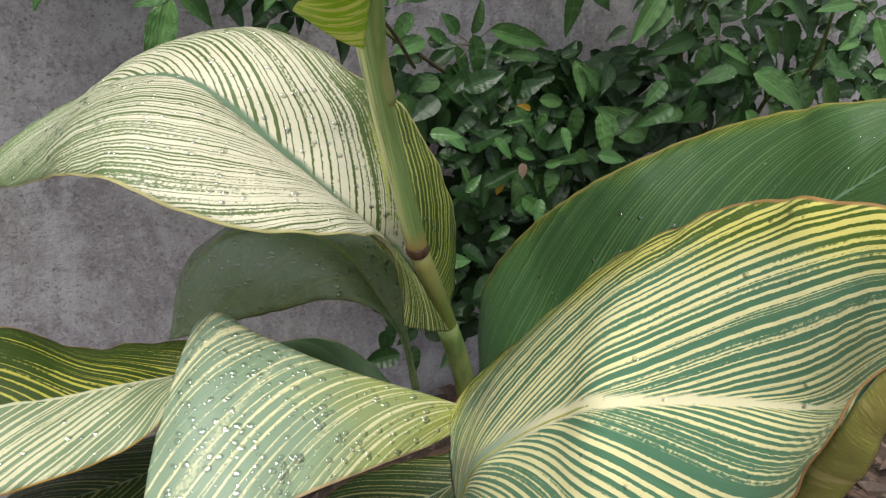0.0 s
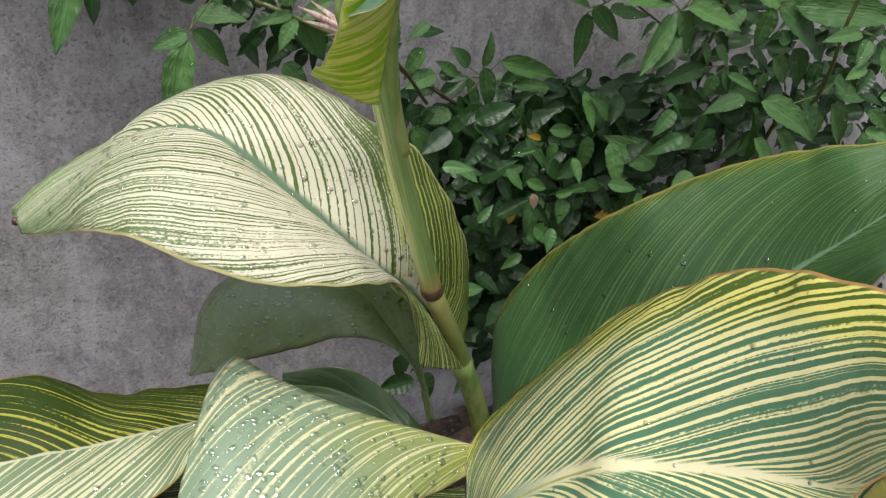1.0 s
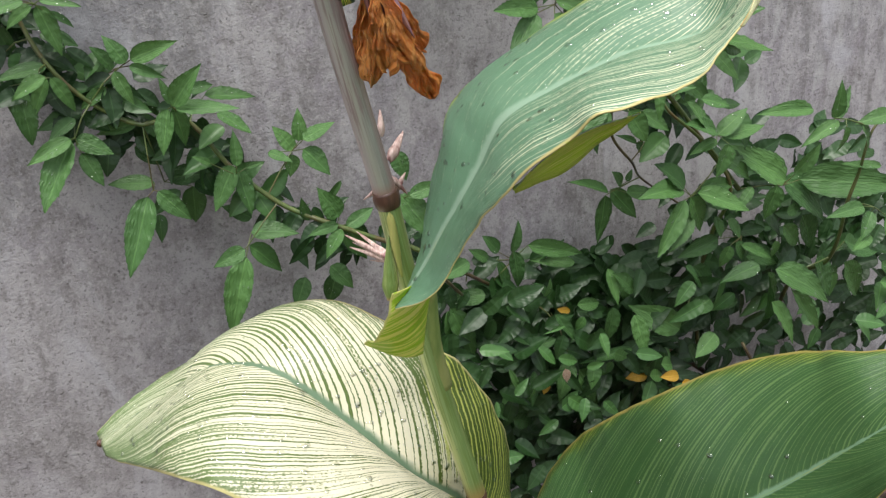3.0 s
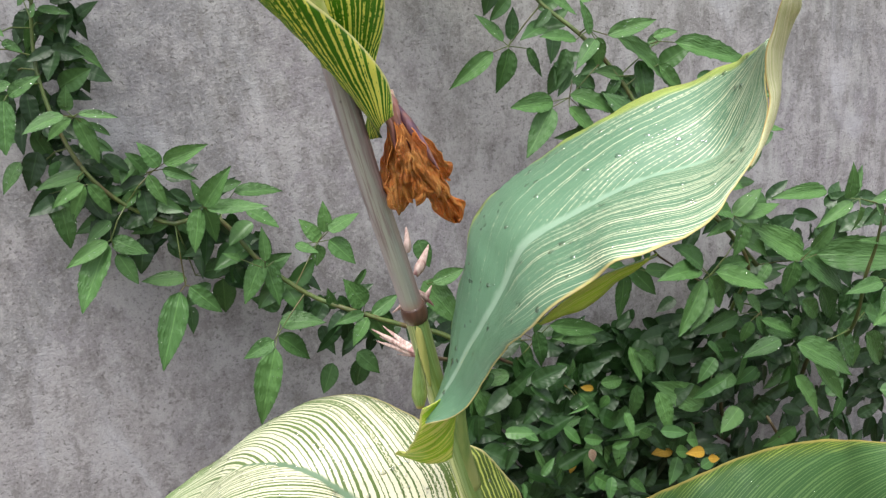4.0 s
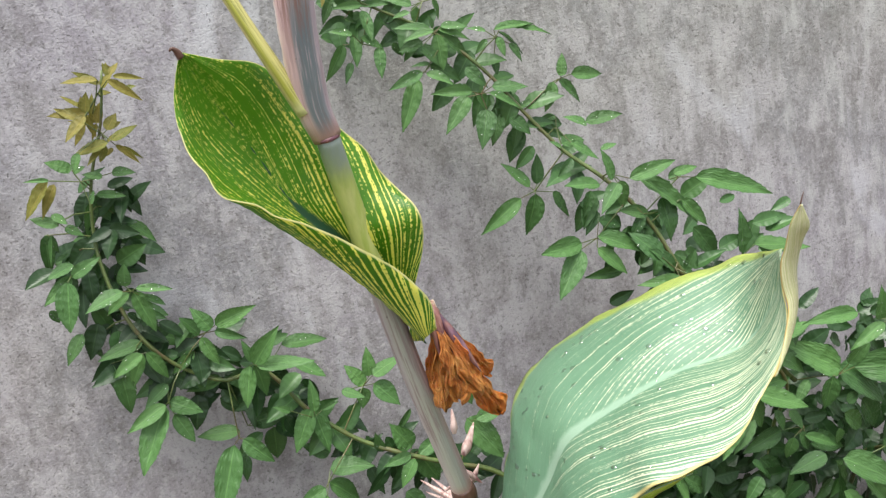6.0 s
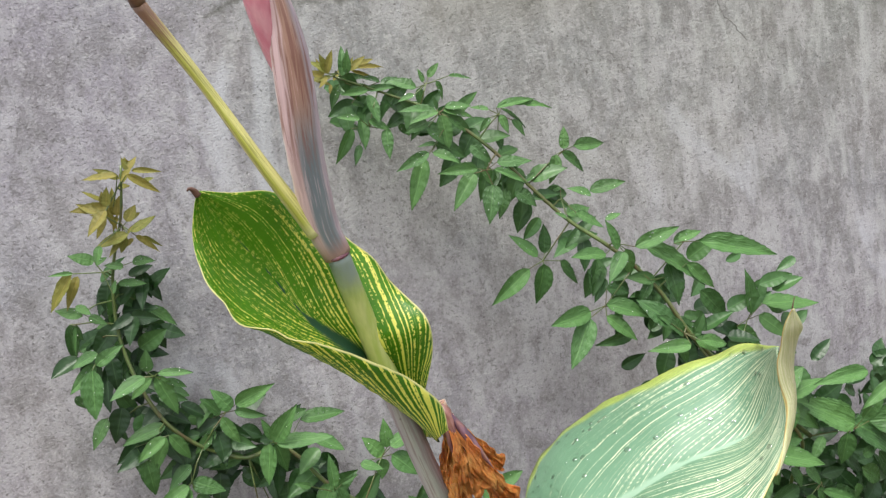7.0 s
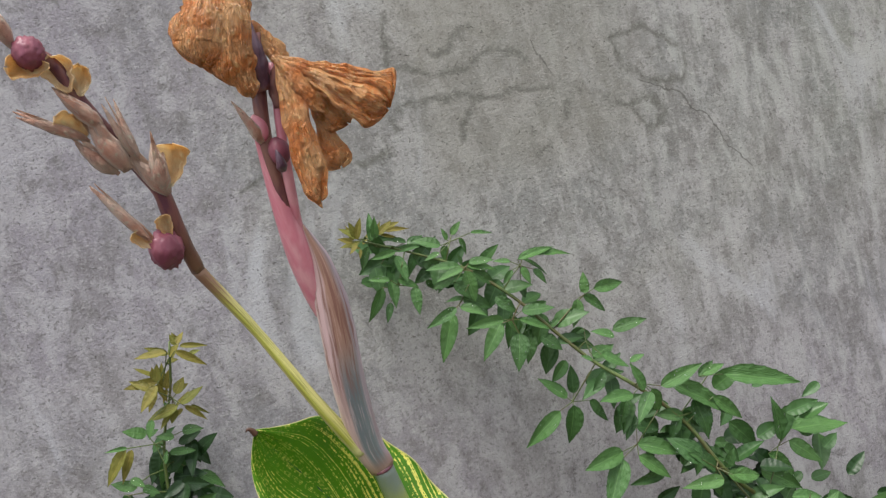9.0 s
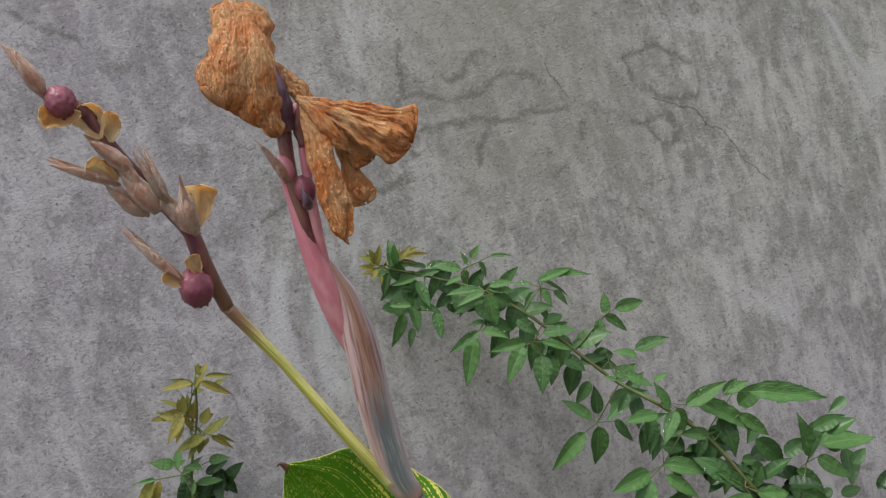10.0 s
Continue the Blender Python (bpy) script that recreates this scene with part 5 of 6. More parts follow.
blade("sheath", leaf_d, MAT["sheath"], [(0.177, 0.528, 0.807), (0.172, 0.532, 0.781), (0.167, 0.536, 0.754), (0.162, 0.540, 0.719)], [(0.126, 0.478, 0.804), (0.122, 0.480, 0.791), (0.116, 0.488, 0.773), (0.108, 0.512, 0.753)],
      swell=(0.24, 0.2), lean=(0.30, 0.30), power=1.6, steps=50, across=14, up=(0, -1, 0.2), wave=0.0018, label="yellow-green sheath at the foot of the leaf", seed=31)
tube([(0.183, 0.560, 0.673), (0.175, 0.552, 0.718), (0.173, 0.545, 0.750), (0.172, 0.535, 0.780), (0.174, 0.522, 0.807), (0.176, 0.512, 0.826), (0.177, 0.500, 0.850)], (0.0085, 0.0080, 0.0072, 0.0060, 0.0046, 0.0034, 0.0020), MAT["stem_joint"], "petiole", leaf_d, "thick green stalk of the leaf", count=30, wobble=0.03)
blade("curled_tip", leaf_d, MAT["tan_rim"], [(0.300, 0.346, 0.975), (0.318, 0.356, 0.985), (0.333, 0.366, 0.995), (0.341, 0.372, 1.009), (0.343, 0.372, 1.027), (0.343, 0.368, 1.039), (0.341, 0.360, 1.050), (0.338, 0.352, 1.058), (0.331, 0.349, 1.073)], [(0.295, 0.342, 0.975), (0.308, 0.350, 0.983), (0.318, 0.356, 0.997), (0.324, 0.360, 1.009), (0.323, 0.362, 1.023), (0.323, 0.362, 1.035), (0.325, 0.360, 1.045), (0.327, 0.354, 1.063), (0.330, 0.349, 1.073)],
      swell=(0.34, 0.2), lean=(2.6, 2.6), steps=70, across=10, up=(0, -1, 0.1), wave=0.0006, label="cream underside of the twisted leaf tip", seed=33)
tube([(0.330, 0.349, 1.073), (0.331, 0.349, 1.076), (0.333, 0.349, 1.080)], (0.0006, 0.0004, 0.0002), MAT["node"], "tip_thread", leaf_d, "dry brown thread at the leaf tip", sides=5, count=6)
petal("sheath", canna, MAT["side"], (0.148, 0.530, 0.793), (0.142, 0.525, 0.847), 0.006, "pale yellow sheath edge", bow=0.0, arc=0.5, crumple=0.02, seed=5)
petal("sheath", canna, MAT["stem_pale"], (0.139, 0.535, 0.774), (0.141, 0.53, 0.828), 0.013, "pale green sheath edge beside the stem", bow=0.0, arc=0.5, crumple=0.02, pointed=True, seed=6)
blade("sheath", leaf_a, MAT["foot"], [(0.193, 0.575, 0.540), (0.208, 0.567, 0.514), (0.222, 0.565, 0.484), (0.239, 0.568, 0.451)], [(0.170, 0.570, 0.556), (0.186, 0.570, 0.535), (0.195, 0.572, 0.505), (0.198, 0.572, 0.464)],
      swell=(0.18, 0.2), lean=(1.6, 1.6), power=1.0, steps=50, across=12, up=(0, -1, 0.2), label="yellow-striped sheath at the foot of the leaf", seed=35)
tube([STEM[0], STEM[1], tuple(np.array(STEM[1]) + (np.array(STEM[2]) - np.array(STEM[1])) * 0.28)], (0.0125, 0.0112, 0.0104), MAT["stem"], "sheath", canna, "green leaf sheath round the stem", count=24, wobble=0.05)
for k, (a, b, w) in enumerate((((0.15, 0.556, 0.897), (0.153, 0.562, 0.916), 0.0062), ((0.152, 0.55, 0.879), (0.171, 0.568, 0.896), 0.0085), ((0.153, 0.55, 0.881), (0.164, 0.56, 0.892), 0.005),
                               ((0.15, 0.542, 0.87), (0.163, 0.545, 0.853), 0.0045), ((0.151, 0.545, 0.855), (0.164, 0.548, 0.869), 0.006), ((0.142, 0.548, 0.861), (0.13, 0.55, 0.853), 0.0035))):
    petal("dry_bract", canna, MAT["bract_pale"], a, b, w, "small dry pinkish bract", bow=0.08, arc=0.7, crumple=0.08, pointed=True, seed=11 + k, steps=14, across=6)

# withered flower that hangs below the furled leaf
hang = tube([(0.134, 0.500, 1.028), (0.139, 0.497, 1.005), (0.140, 0.495, 0.985)], (0.0042, 0.0042, 0.003), MAT["husk"], "withered_flower", canna, "orange-brown withered flower hanging from the stem", count=14, wobble=0.3)
for k, (tip, w, b) in enumerate((((0.132, 0.500, 0.948), 0.015, 0.02), ((0.140, 0.488, 0.954), 0.013, 0.10), ((0.171, 0.495, 0.933), 0.014, 0.06), ((0.154, 0.486, 0.960), 0.012, 0.14), ((0.134, 0.510, 0.957), 0.012, -0.1),
                                 ((0.166, 0.505, 0.943), 0.011, -0.05), ((0.169, 0.497, 0.965), 0.010, 0.10), ((0.152, 0.505, 0.968), 0.012, -0.12), ((0.136, 0.484, 0.973), 0.009, 0.15))):
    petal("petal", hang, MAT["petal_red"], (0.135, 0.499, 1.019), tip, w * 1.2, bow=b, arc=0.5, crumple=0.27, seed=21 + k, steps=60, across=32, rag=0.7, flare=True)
for k, (tip, w) in enumerate((((0.134, 0.492, 0.987), 0.010), ((0.146, 0.494, 0.982), 0.010), ((0.139, 0.488, 0.995), 0.011))):
    petal("sepal", hang, MAT["rachis"], (0.133, 0.499, 1.028), tip, w, "dark red dried sepal", bow=0.04, arc=0.8, crumple=0.2, pointed=True, seed=61 + k, steps=20, across=10, rag=0.3)

petal("sepal", hang, MAT["calyx"], (0.136, 0.494, 1.022), (0.158, 0.48, 0.974), 0.0068, "long brown-purple dried sepal", bow=0.03, arc=0.8, crumple=0.06, pointed="both", seed=66, steps=30, across=10, rag=0.15)

# seed head on the side stalk
knob("seed_capsule", seed_stalk, MAT["capsule"], (-0.0135, 0.437, 1.3505), 0.0104, "round warty purple seed capsule", seed=2, bumps=0.10, tall=1.18)
knob("seed_capsule", seed_stalk, MAT["capsule"], (-0.0500, 0.394, 1.4745), 0.0082, "round warty purple seed capsule", seed=4, bumps=0.10)
knob("seed_capsule", seed_stalk, MAT["husk"], (-0.006, 0.434, 1.397), 0.0070, "dried tan seed capsule", seed=5, bumps=0.1)
knob("seed_capsule", seed_stalk, MAT["husk"], (-0.022, 0.428, 1.413), 0.0065, "dried tan seed capsule", seed=6, tall=1.4, bumps=0.1)
SCRAPS = (
    ("husk", (-0.019, 0.432, 1.357), (-0.041, 0.430, 1.394), 0.010, True), ("petal_gold", (-0.019, 0.430, 1.353), (-0.029, 0.425, 1.365), 0.008, True), ("petal_gold", (-0.008, 0.432, 1.357), (-0.010, 0.428, 1.371), 0.009, False),
    ("husk", (-0.001, 0.430, 1.384), (-0.014, 0.420, 1.406), 0.018, True), ("petal_gold", (-0.000, 0.425, 1.387), (0.009, 0.420, 1.411), 0.018, False), ("husk", (-0.003, 0.422, 1.386), (-0.002, 0.418, 1.411), 0.016, False),
    ("husk", (-0.018, 0.420, 1.400), (-0.031, 0.412, 1.431), 0.020, True), ("husk", (-0.013, 0.416, 1.407), (-0.021, 0.410, 1.437), 0.007, True), ("husk", (-0.012, 0.414, 1.408), (-0.015, 0.408, 1.435), 0.006, True),
    ("husk", (-0.027, 0.422, 1.403), (-0.041, 0.415, 1.421), 0.014, True), ("husk", (-0.036, 0.415, 1.423), (-0.064, 0.410, 1.442), 0.010, False), ("petal_gold", (-0.035, 0.412, 1.426), (-0.048, 0.406, 1.440), 0.012, False),
    ("husk", (-0.026, 0.408, 1.429), (-0.042, 0.403, 1.452), 0.014, True), ("petal_gold", (-0.036, 0.400, 1.450), (-0.040, 0.395, 1.471), 0.015, False), ("petal_gold", (-0.031, 0.402, 1.447), (-0.027, 0.398, 1.464), 0.011, False),
    ("petal_gold", (-0.041, 0.392, 1.465), (-0.062, 0.388, 1.468), 0.013, False), ("husk", (-0.056, 0.392, 1.479), (-0.063, 0.385, 1.504), 0.014, True), ("husk", (-0.026, 0.420, 1.422), (-0.033, 0.416, 1.440), 0.012, True))
flick = random.Random(6)
for k, (mat, a, tip, w, sharp) in enumerate(SCRAPS):
    if mat == "petal_gold":
        petal("petal", seed_stalk, MAT[mat], a, tip, w, "golden dried sepal", bow=-0.06, arc=-0.75, crumple=0.10, seed=41 + k, steps=22, across=12, rag=0.3)
        continue
    for n in range(3):
        end = [tip[c] + (tip[c] - a[c]) * 0.15 + flick.uniform(-0.007, 0.007) * (n > 0) for c in range(3)]
        start = [a[c] + flick.uniform(-0.002, 0.002) for c in range(3)]
        petal("dry_husk", seed_stalk, MAT["husk" if n < 2 else "papery"], start, end, w * (0.70, 0.52, 0.38)[n], "boat-shaped brown husk" if n < 2 else "papery tan husk", bow=0.06, arc=0.95 - 0.5 * n, crumple=0.05, pointed="both" if n == 0 else True, seed=41 + k + 30 * n, steps=18, across=10, rag=0.14)

# flower spike with two withered flowers
knob("bud", canna, MAT["bract_pink"], (0.060, 0.402, 1.405), 0.0058, "small pink bud", bumps=0.02, tall=1.5)
petal("dry_bract", canna, MAT["husk"], (0.060, 0.400, 1.396), (0.049, 0.398, 1.424), 0.0066, "pointed dry bract beside the bud", arc=0.7, pointed=True, seed=71)
knob("bud", canna, MAT["capsule"], (0.068, 0.402, 1.389), 0.0066, "small purple bud", bumps=0.02, tall=1.3)
petal("dry_bract", canna, MAT["calyx"], (0.067, 0.399, 1.376), (0.066, 0.396, 1.390), 0.0065, "grey-purple bract", arc=0.7, pointed=True, seed=72)
tall_flower = tube([(0.068, 0.398, 1.426), (0.068, 0.394, 1.440), (0.067, 0.391, 1.452), (0.068, 0.392, 1.468)], (0.0052, 0.0082, 0.0078, 0.0048), MAT["calyx"], "withered_flower", canna, "large brown withered flower at the tip of the spike", count=18, wobble=0.25)
TALL = (((0.055, 0.392, 1.446), (0.056, 0.392, 1.508), 0.025, 0.08, 0.065, False), ((0.064, 0.392, 1.452), (0.066, 0.394, 1.506), 0.023, 0.05, 0.065, False), ((0.050, 0.388, 1.436), (0.036, 0.385, 1.478), 0.028, 0.08, 0.065, False),
        ((0.060, 0.388, 1.503), (0.037, 0.380, 1.443), 0.028, 0.08, 0.065, False), ((0.065, 0.386, 1.499), (0.054, 0.384, 1.431), 0.025, 0.10, 0.065, False), ((0.056, 0.400, 1.505), (0.050, 0.402, 1.445), 0.030, -0.06, 0.065, False),
        ((0.056, 0.386, 1.462), (0.060, 0.384, 1.421), 0.014, 0.06, 0.16, False))
for k, (root, tip, w, bow, crumple, flare) in enumerate(TALL):
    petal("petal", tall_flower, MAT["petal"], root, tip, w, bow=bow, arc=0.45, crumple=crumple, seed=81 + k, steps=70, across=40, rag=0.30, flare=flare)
tube([(0.061, 0.393, 1.501), (0.063, 0.391, 1.512), (0.063, 0.388, 1.525)], (0.0016, 0.0011, 0.0008), MAT["petal_gold"], "dry_style", canna, "thin dry flower style", sides=6, count=10)
side_flower = tube([(0.076, 0.400, 1.414), (0.077, 0.397, 1.430), (0.082, 0.394, 1.438)], (0.0035, 0.004, 0.003), MAT["rachis"], "withered_flower", canna, "brown withered flower drooping to one side", count=14, wobble=0.2)
DROOPING = (((0.079, 0.394, 1.443), (0.137, 0.385, 1.396), 0.037, 0.10, True), ((0.0815, 0.390, 1.442), (0.0815, 0.382, 1.353), 0.0175, 0.04, False), ((0.094, 0.398, 1.416), (0.101, 0.395, 1.370), 0.017, 0.03, True),
            ((0.083, 0.397, 1.440), (0.112, 0.394, 1.395), 0.021, -0.05, True), ((0.074, 0.400, 1.468), (0.086, 0.396, 1.438), 0.011, 0.05, False), ((0.080, 0.388, 1.441), (0.098, 0.384, 1.404), 0.010, 0.08, False))
for k, (root, tip, w, bow, flare) in enumerate(DROOPING):
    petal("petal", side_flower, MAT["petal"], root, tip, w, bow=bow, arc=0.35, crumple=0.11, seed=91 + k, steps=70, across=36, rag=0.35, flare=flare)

# ---- the climbing rose ----
rose = tagged(new("climbing_rose"), "climbing rose with glossy green leaves trained along the wall", "climbing plant")
CANE_LEFT = [(0.313, 0.900, 0.636), (0.277, 0.900, 0.667), (0.232, 0.900, 0.689), (0.182, 0.905, 0.715), (0.120, 0.930, 0.748), (0.070, 0.935, 0.800), (0.017, 0.945, 0.868), (-0.020, 0.955, 0.862), (-0.054, 0.955, 0.882), (-0.096, 0.945, 0.932), (-0.119, 0.955, 0.995), (-0.125, 0.965, 1.060), (-0.112, 0.960, 1.130), (-0.085, 0.955, 1.195), (-0.070, 0.950, 1.250)]
CANE_ARC = [(0.716, 0.830, 0.688), (0.620, 0.820, 0.800), (0.545, 0.810, 0.890), (0.520, 0.830, 0.957), (0.474, 0.845, 1.021), (0.435, 0.875, 1.066), (0.406, 0.890, 1.109), (0.359, 0.905, 1.179), (0.313, 0.925, 1.230), (0.261, 0.945, 1.265), (0.197, 0.950, 1.301)]
CANE_RIGHT = [(0.740, 0.930, 0.375), (0.715, 0.910, 0.500), (0.690, 0.850, 0.620), (0.681, 0.805, 0.705), (0.651, 0.800, 0.752), (0.601, 0.795, 0.798), (0.575, 0.795, 0.820), (0.557, 0.800, 0.859), (0.545, 0.815, 0.890)]
CANE_TALL = [(0.880, 0.920, 0.427), (0.855, 0.860, 0.520), (0.835, 0.780, 0.579), (0.822, 0.755, 0.622), (0.810, 0.735, 0.682), (0.813, 0.725, 0.722), (0.807, 0.715, 0.749), (0.814, 0.715, 0.772), (0.840, 0.715, 0.800)]
TWIG_FINE = [(0.477, 0.765, 0.841), (0.500, 0.800, 0.800), (0.555, 0.840, 0.748), (0.595, 0.880, 0.712), (0.660, 0.860, 0.660)]
CANE_LOW = [(0.893, 0.930, 0.220), (0.673, 0.940, 0.409), (0.533, 0.940, 0.492), (0.420, 0.930, 0.560), (0.348, 0.915, 0.612), (0.305, 0.903, 0.645)]
TWIG_A = [(1.141, 0.800, -0.104), (1.065, 0.810, -0.007), (0.992, 0.820, 0.095), (0.953, 0.830, 0.170), (0.950, 0.830, 0.259)]
TWIG_B = [(1.191, 0.840, -0.060), (1.107, 0.840, 0.045), (1.069, 0.850, 0.123), (1.068, 0.850, 0.227)]
CANE_BASE = [(1.236, 0.800, -0.208), (1.080, 0.800, -0.004), (0.994, 0.800, 0.108), (0.891, 0.800, 0.229), (0.788, 0.800, 0.339), (0.712, 0.800, 0.469)]
CANES = (CANE_LEFT, CANE_ARC, CANE_RIGHT, CANE_TALL, TWIG_FINE, CANE_LOW, TWIG_A, TWIG_B, CANE_BASE)
for k, pts in enumerate(CANES):
    old, fine = k >= 5, pts is TWIG_FINE
    girth = (0.0022, 0.0018, 0.0016, 0.0014) if fine else (0.005, 0.0042, 0.0036, 0.003, 0.0022) if old else (0.0036, 0.0031, 0.0027, 0.0022, 0.0014)
    tube(pts, girth, MAT["old_cane" if old or fine else "cane"], "cane", rose, "brown woody cane" if old else "thin brown twig" if fine else "green cane", sides=8, count=60, wobble=0.12, seed=k)
CANE_POINTS = np.concatenate([spline(pts, 60) for pts in CANES])


def leaflet_mesh(name, material, seed):
    """One toothed oval leaflet of unit length and half-width, folded along its rib and bent down towards its tip."""
    rng = random.Random(seed)
    rows, cols = 26, 6
    sag, fold, twist, curl = rng.uniform(0.05, 0.22), rng.uniform(0.03, 0.09), rng.uniform(-0.05, 0.05), rng.uniform(-0.06, 0.08)
    peak, point = rng.uniform(0.5, 0.64), rng.uniform(0.92, 1.2)
    verts, faces, place = [], [], []
    top = max(t**peak * (1 - t)**point for t in np.linspace(0, 1, 50))
    for i in range(rows + 1):
        t = i / rows
        w = 0.012 + t**peak * (1 - t)**point / top
        for k in range(cols + 1):
            u = 2 * k / cols - 1
            tooth = (0.032 if i % 2 else -0.018) * (abs(u) > 0.9) * (0 < i < rows)
            z = sag * (0.35 * t - t * t) + fold * abs(u) * w + twist * u * w + curl * u * u * w * t + 0.022 * noise.noise((t * 5, u * 2, seed * 1.7)) + 0.010 * math.sin(t * 40) * abs(u) * w
            verts.append((t + 0.35 * tooth, u * w * (1 + tooth), z))
            place.append((t, u))
    for i in range(rows):
        for k in range(cols):
            p = i * (cols + 1) + k
            faces.append((p, p + 1, p + cols + 2, p + cols + 1))
    me = bpy.data.meshes.new(name)
    me.from_pydata(verts, [], faces)
    me.materials.append(material)
    lay = me.uv_layers.new(name="place")
    for loop in me.loops:
        lay.data[loop.index].uv = place[loop.vertex_index]
    for poly in me.polygons:
        poly.use_smooth = True
    return me


LEAFLETS = [[leaflet_mesh(name, MAT[mat], 100 * k + j) for j in range(7)] for k, (name, mat) in enumerate((("leaflet", "rose"), ("leaflet", "rose_mid"), ("young_leaflet", "rose_young"), ("leaflet", "rose_shaded")))]
dice = random.Random(8)


def leaflet_pose(x, y, z, degrees, long, wide, spread=1.0):
    """The pose of a leaflet that points along the wall at that angle; its face looks out and up."""
    a = radians(degrees)
    d = Vector((math.cos(a), dice.uniform(-0.4, 0.25) * spread, math.sin(a)))
    long *= d.length
    d.normalize()
    face = Vector((dice.uniform(-0.4, 0.4) * spread, -0.9, dice.uniform(0.2, 1.0)))
    e = face.cross(d).normalized()
    m = Matrix((d, e, d.cross(e))).transposed().to_4x4()
    return Matrix.Translation((x, y, z)) @ m @ Matrix.Diagonal((long, long * wide, long, 1))


class Beads:
    """Rain beads gathered into one mesh."""

    def __init__(self):
        self.verts, self.faces = [], []

    def add(self, p, up, r, flat):
        side = up.orthogonal().normalized()
        other = up.cross(side)
        base, ring = len(self.verts), 7
        for f in (0.0, 0.6, 1.1):
            for k in range(ring):
                g = 2 * math.pi * k / ring
                self.verts.append(p + up * (r * flat * math.sin(f)) + (side * math.cos(g) + other * math.sin(g)) * (r * math.cos(f)))
        self.verts.append(p + up * r * flat)
        for lv in (0, 1):
            for k in range(ring):
                q = (k + 1) % ring
                self.faces.append((base + lv * ring + k, base + lv * ring + q, base + (lv + 1) * ring + q, base + (lv + 1) * ring + k))
        for k in range(ring):
            self.faces.append((base + 2 * ring + k, base + 2 * ring + (k + 1) % ring, base + 3 * ring))


beads = Beads()


def stalk_mesh(roots, hub, joint):
    """The thin branched stalk that joins the leaflets of one leaf to the cane."""
    verts, faces = [], []

    def rod(p, q, r):
        d = (q - p).normalized()
        side = d.orthogonal().normalized()
        other, base = d.cross(side), len(verts)
        for c, rr in ((p, r), (q, r * 0.8)):
            for k in range(5):
                g = 2 * math.pi * k / 5
                verts.append(tuple(c + (side * math.cos(g) + other * math.sin(g)) * rr))
        faces.extend((base + k, base + (k + 1) % 5, base + 5 + (k + 1) % 5, base + 5 + k) for k in range(5))

    for root in roots:
        if (root - hub).length > 0.002:
            rod(hub, root, 0.0007)
    if joint is not None:
        mid = (hub + joint) / 2 + Vector((0, -0.006, 0.004))
        rod(joint, mid, 0.0011)
        rod(mid, hub, 0.0010)
    return verts, faces


def rose_leaf(depth, *rows):
    """One leaf: a stalk and its leaflets. rows: root x and z in millimetres, heading in degrees, length in millimetres, and half-width in
    percent of the length, with 100 added for a dark leaflet and 200 for a young one."""
    y = depth / 1000
    roots, poses = [], []
    for x, z, turn, long, code in rows:
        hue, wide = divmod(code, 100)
        # Low in the bush shade is painted: half the leaflets take a darker colour.
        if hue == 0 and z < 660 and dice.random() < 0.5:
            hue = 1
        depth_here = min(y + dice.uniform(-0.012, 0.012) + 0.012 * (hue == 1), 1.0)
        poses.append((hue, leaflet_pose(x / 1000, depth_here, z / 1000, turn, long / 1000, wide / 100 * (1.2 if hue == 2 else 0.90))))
        if hue == 2:
            poses.append((hue, leaflet_pose(x / 1000 + dice.uniform(-0.008, 0.008), depth_here + 0.01, z / 1000 + dice.uniform(-0.010, 0.004), turn + dice.uniform(-50, 50), long / 1300, wide / 100)))
        roots.append(Vector((x / 1000, depth_here, z / 1000)))
    hub = sum(roots, Vector()) / len(roots)
    near = Vector(CANE_POINTS[np.argmin(np.linalg.norm(CANE_POINTS - np.array(hub), axis=1))])
    close = [r for r in roots if (r - hub).length < 0.035]
    verts, faces = stalk_mesh(close, hub, near if 0.003 < (near - hub).length < 0.12 else None)
    if not faces:
        verts, faces = stalk_mesh([hub + Vector((0.004, 0, -0.004))], hub, None)
    leaf = mesh_object("leaf", verts, faces, MAT["cane"], rose)
    for hue, m in poses:
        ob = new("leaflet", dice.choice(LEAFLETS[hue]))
        ob.matrix_world = m
        ob.parent = leaf
        up = m.to_3x3().col[2].normalized()
        for _ in range(dice.choice((0, 0, 2, 3, 5)) if hue < 2 else 0):
            v = dice.choice(ob.data.vertices[30:130])
            beads.add(m @ v.co + up * 0.0002, up, dice.uniform(0.0005, 0.0015), 0.40)
    return leaf


LEFT_1 = [(950, (-155, 1091, 153, 31, 25), (-158, 1105, -43, 19, 30), (-150, 1087, -36, 22, 28)), (970, (-116, 1110, -112, 52, 13), (-117, 1114, -56, 50, 125), (-88, 1076, -45, 42, 20)), (960, (-177, 1080, -98, 49, 117), (-172, 1082, -79, 26, 125), (-165, 1081, -106, 36, 7)), (980, (-134, 1061, -6, 45, 115), (-175, 1044, 14, 33, 120)), (940, (-151, 1044, -164, 32, 28), (-155, 1032, 28, 38, 22), (-157, 1031, -144, 43, 20), (-160, 1028, -101, 56, 25))]
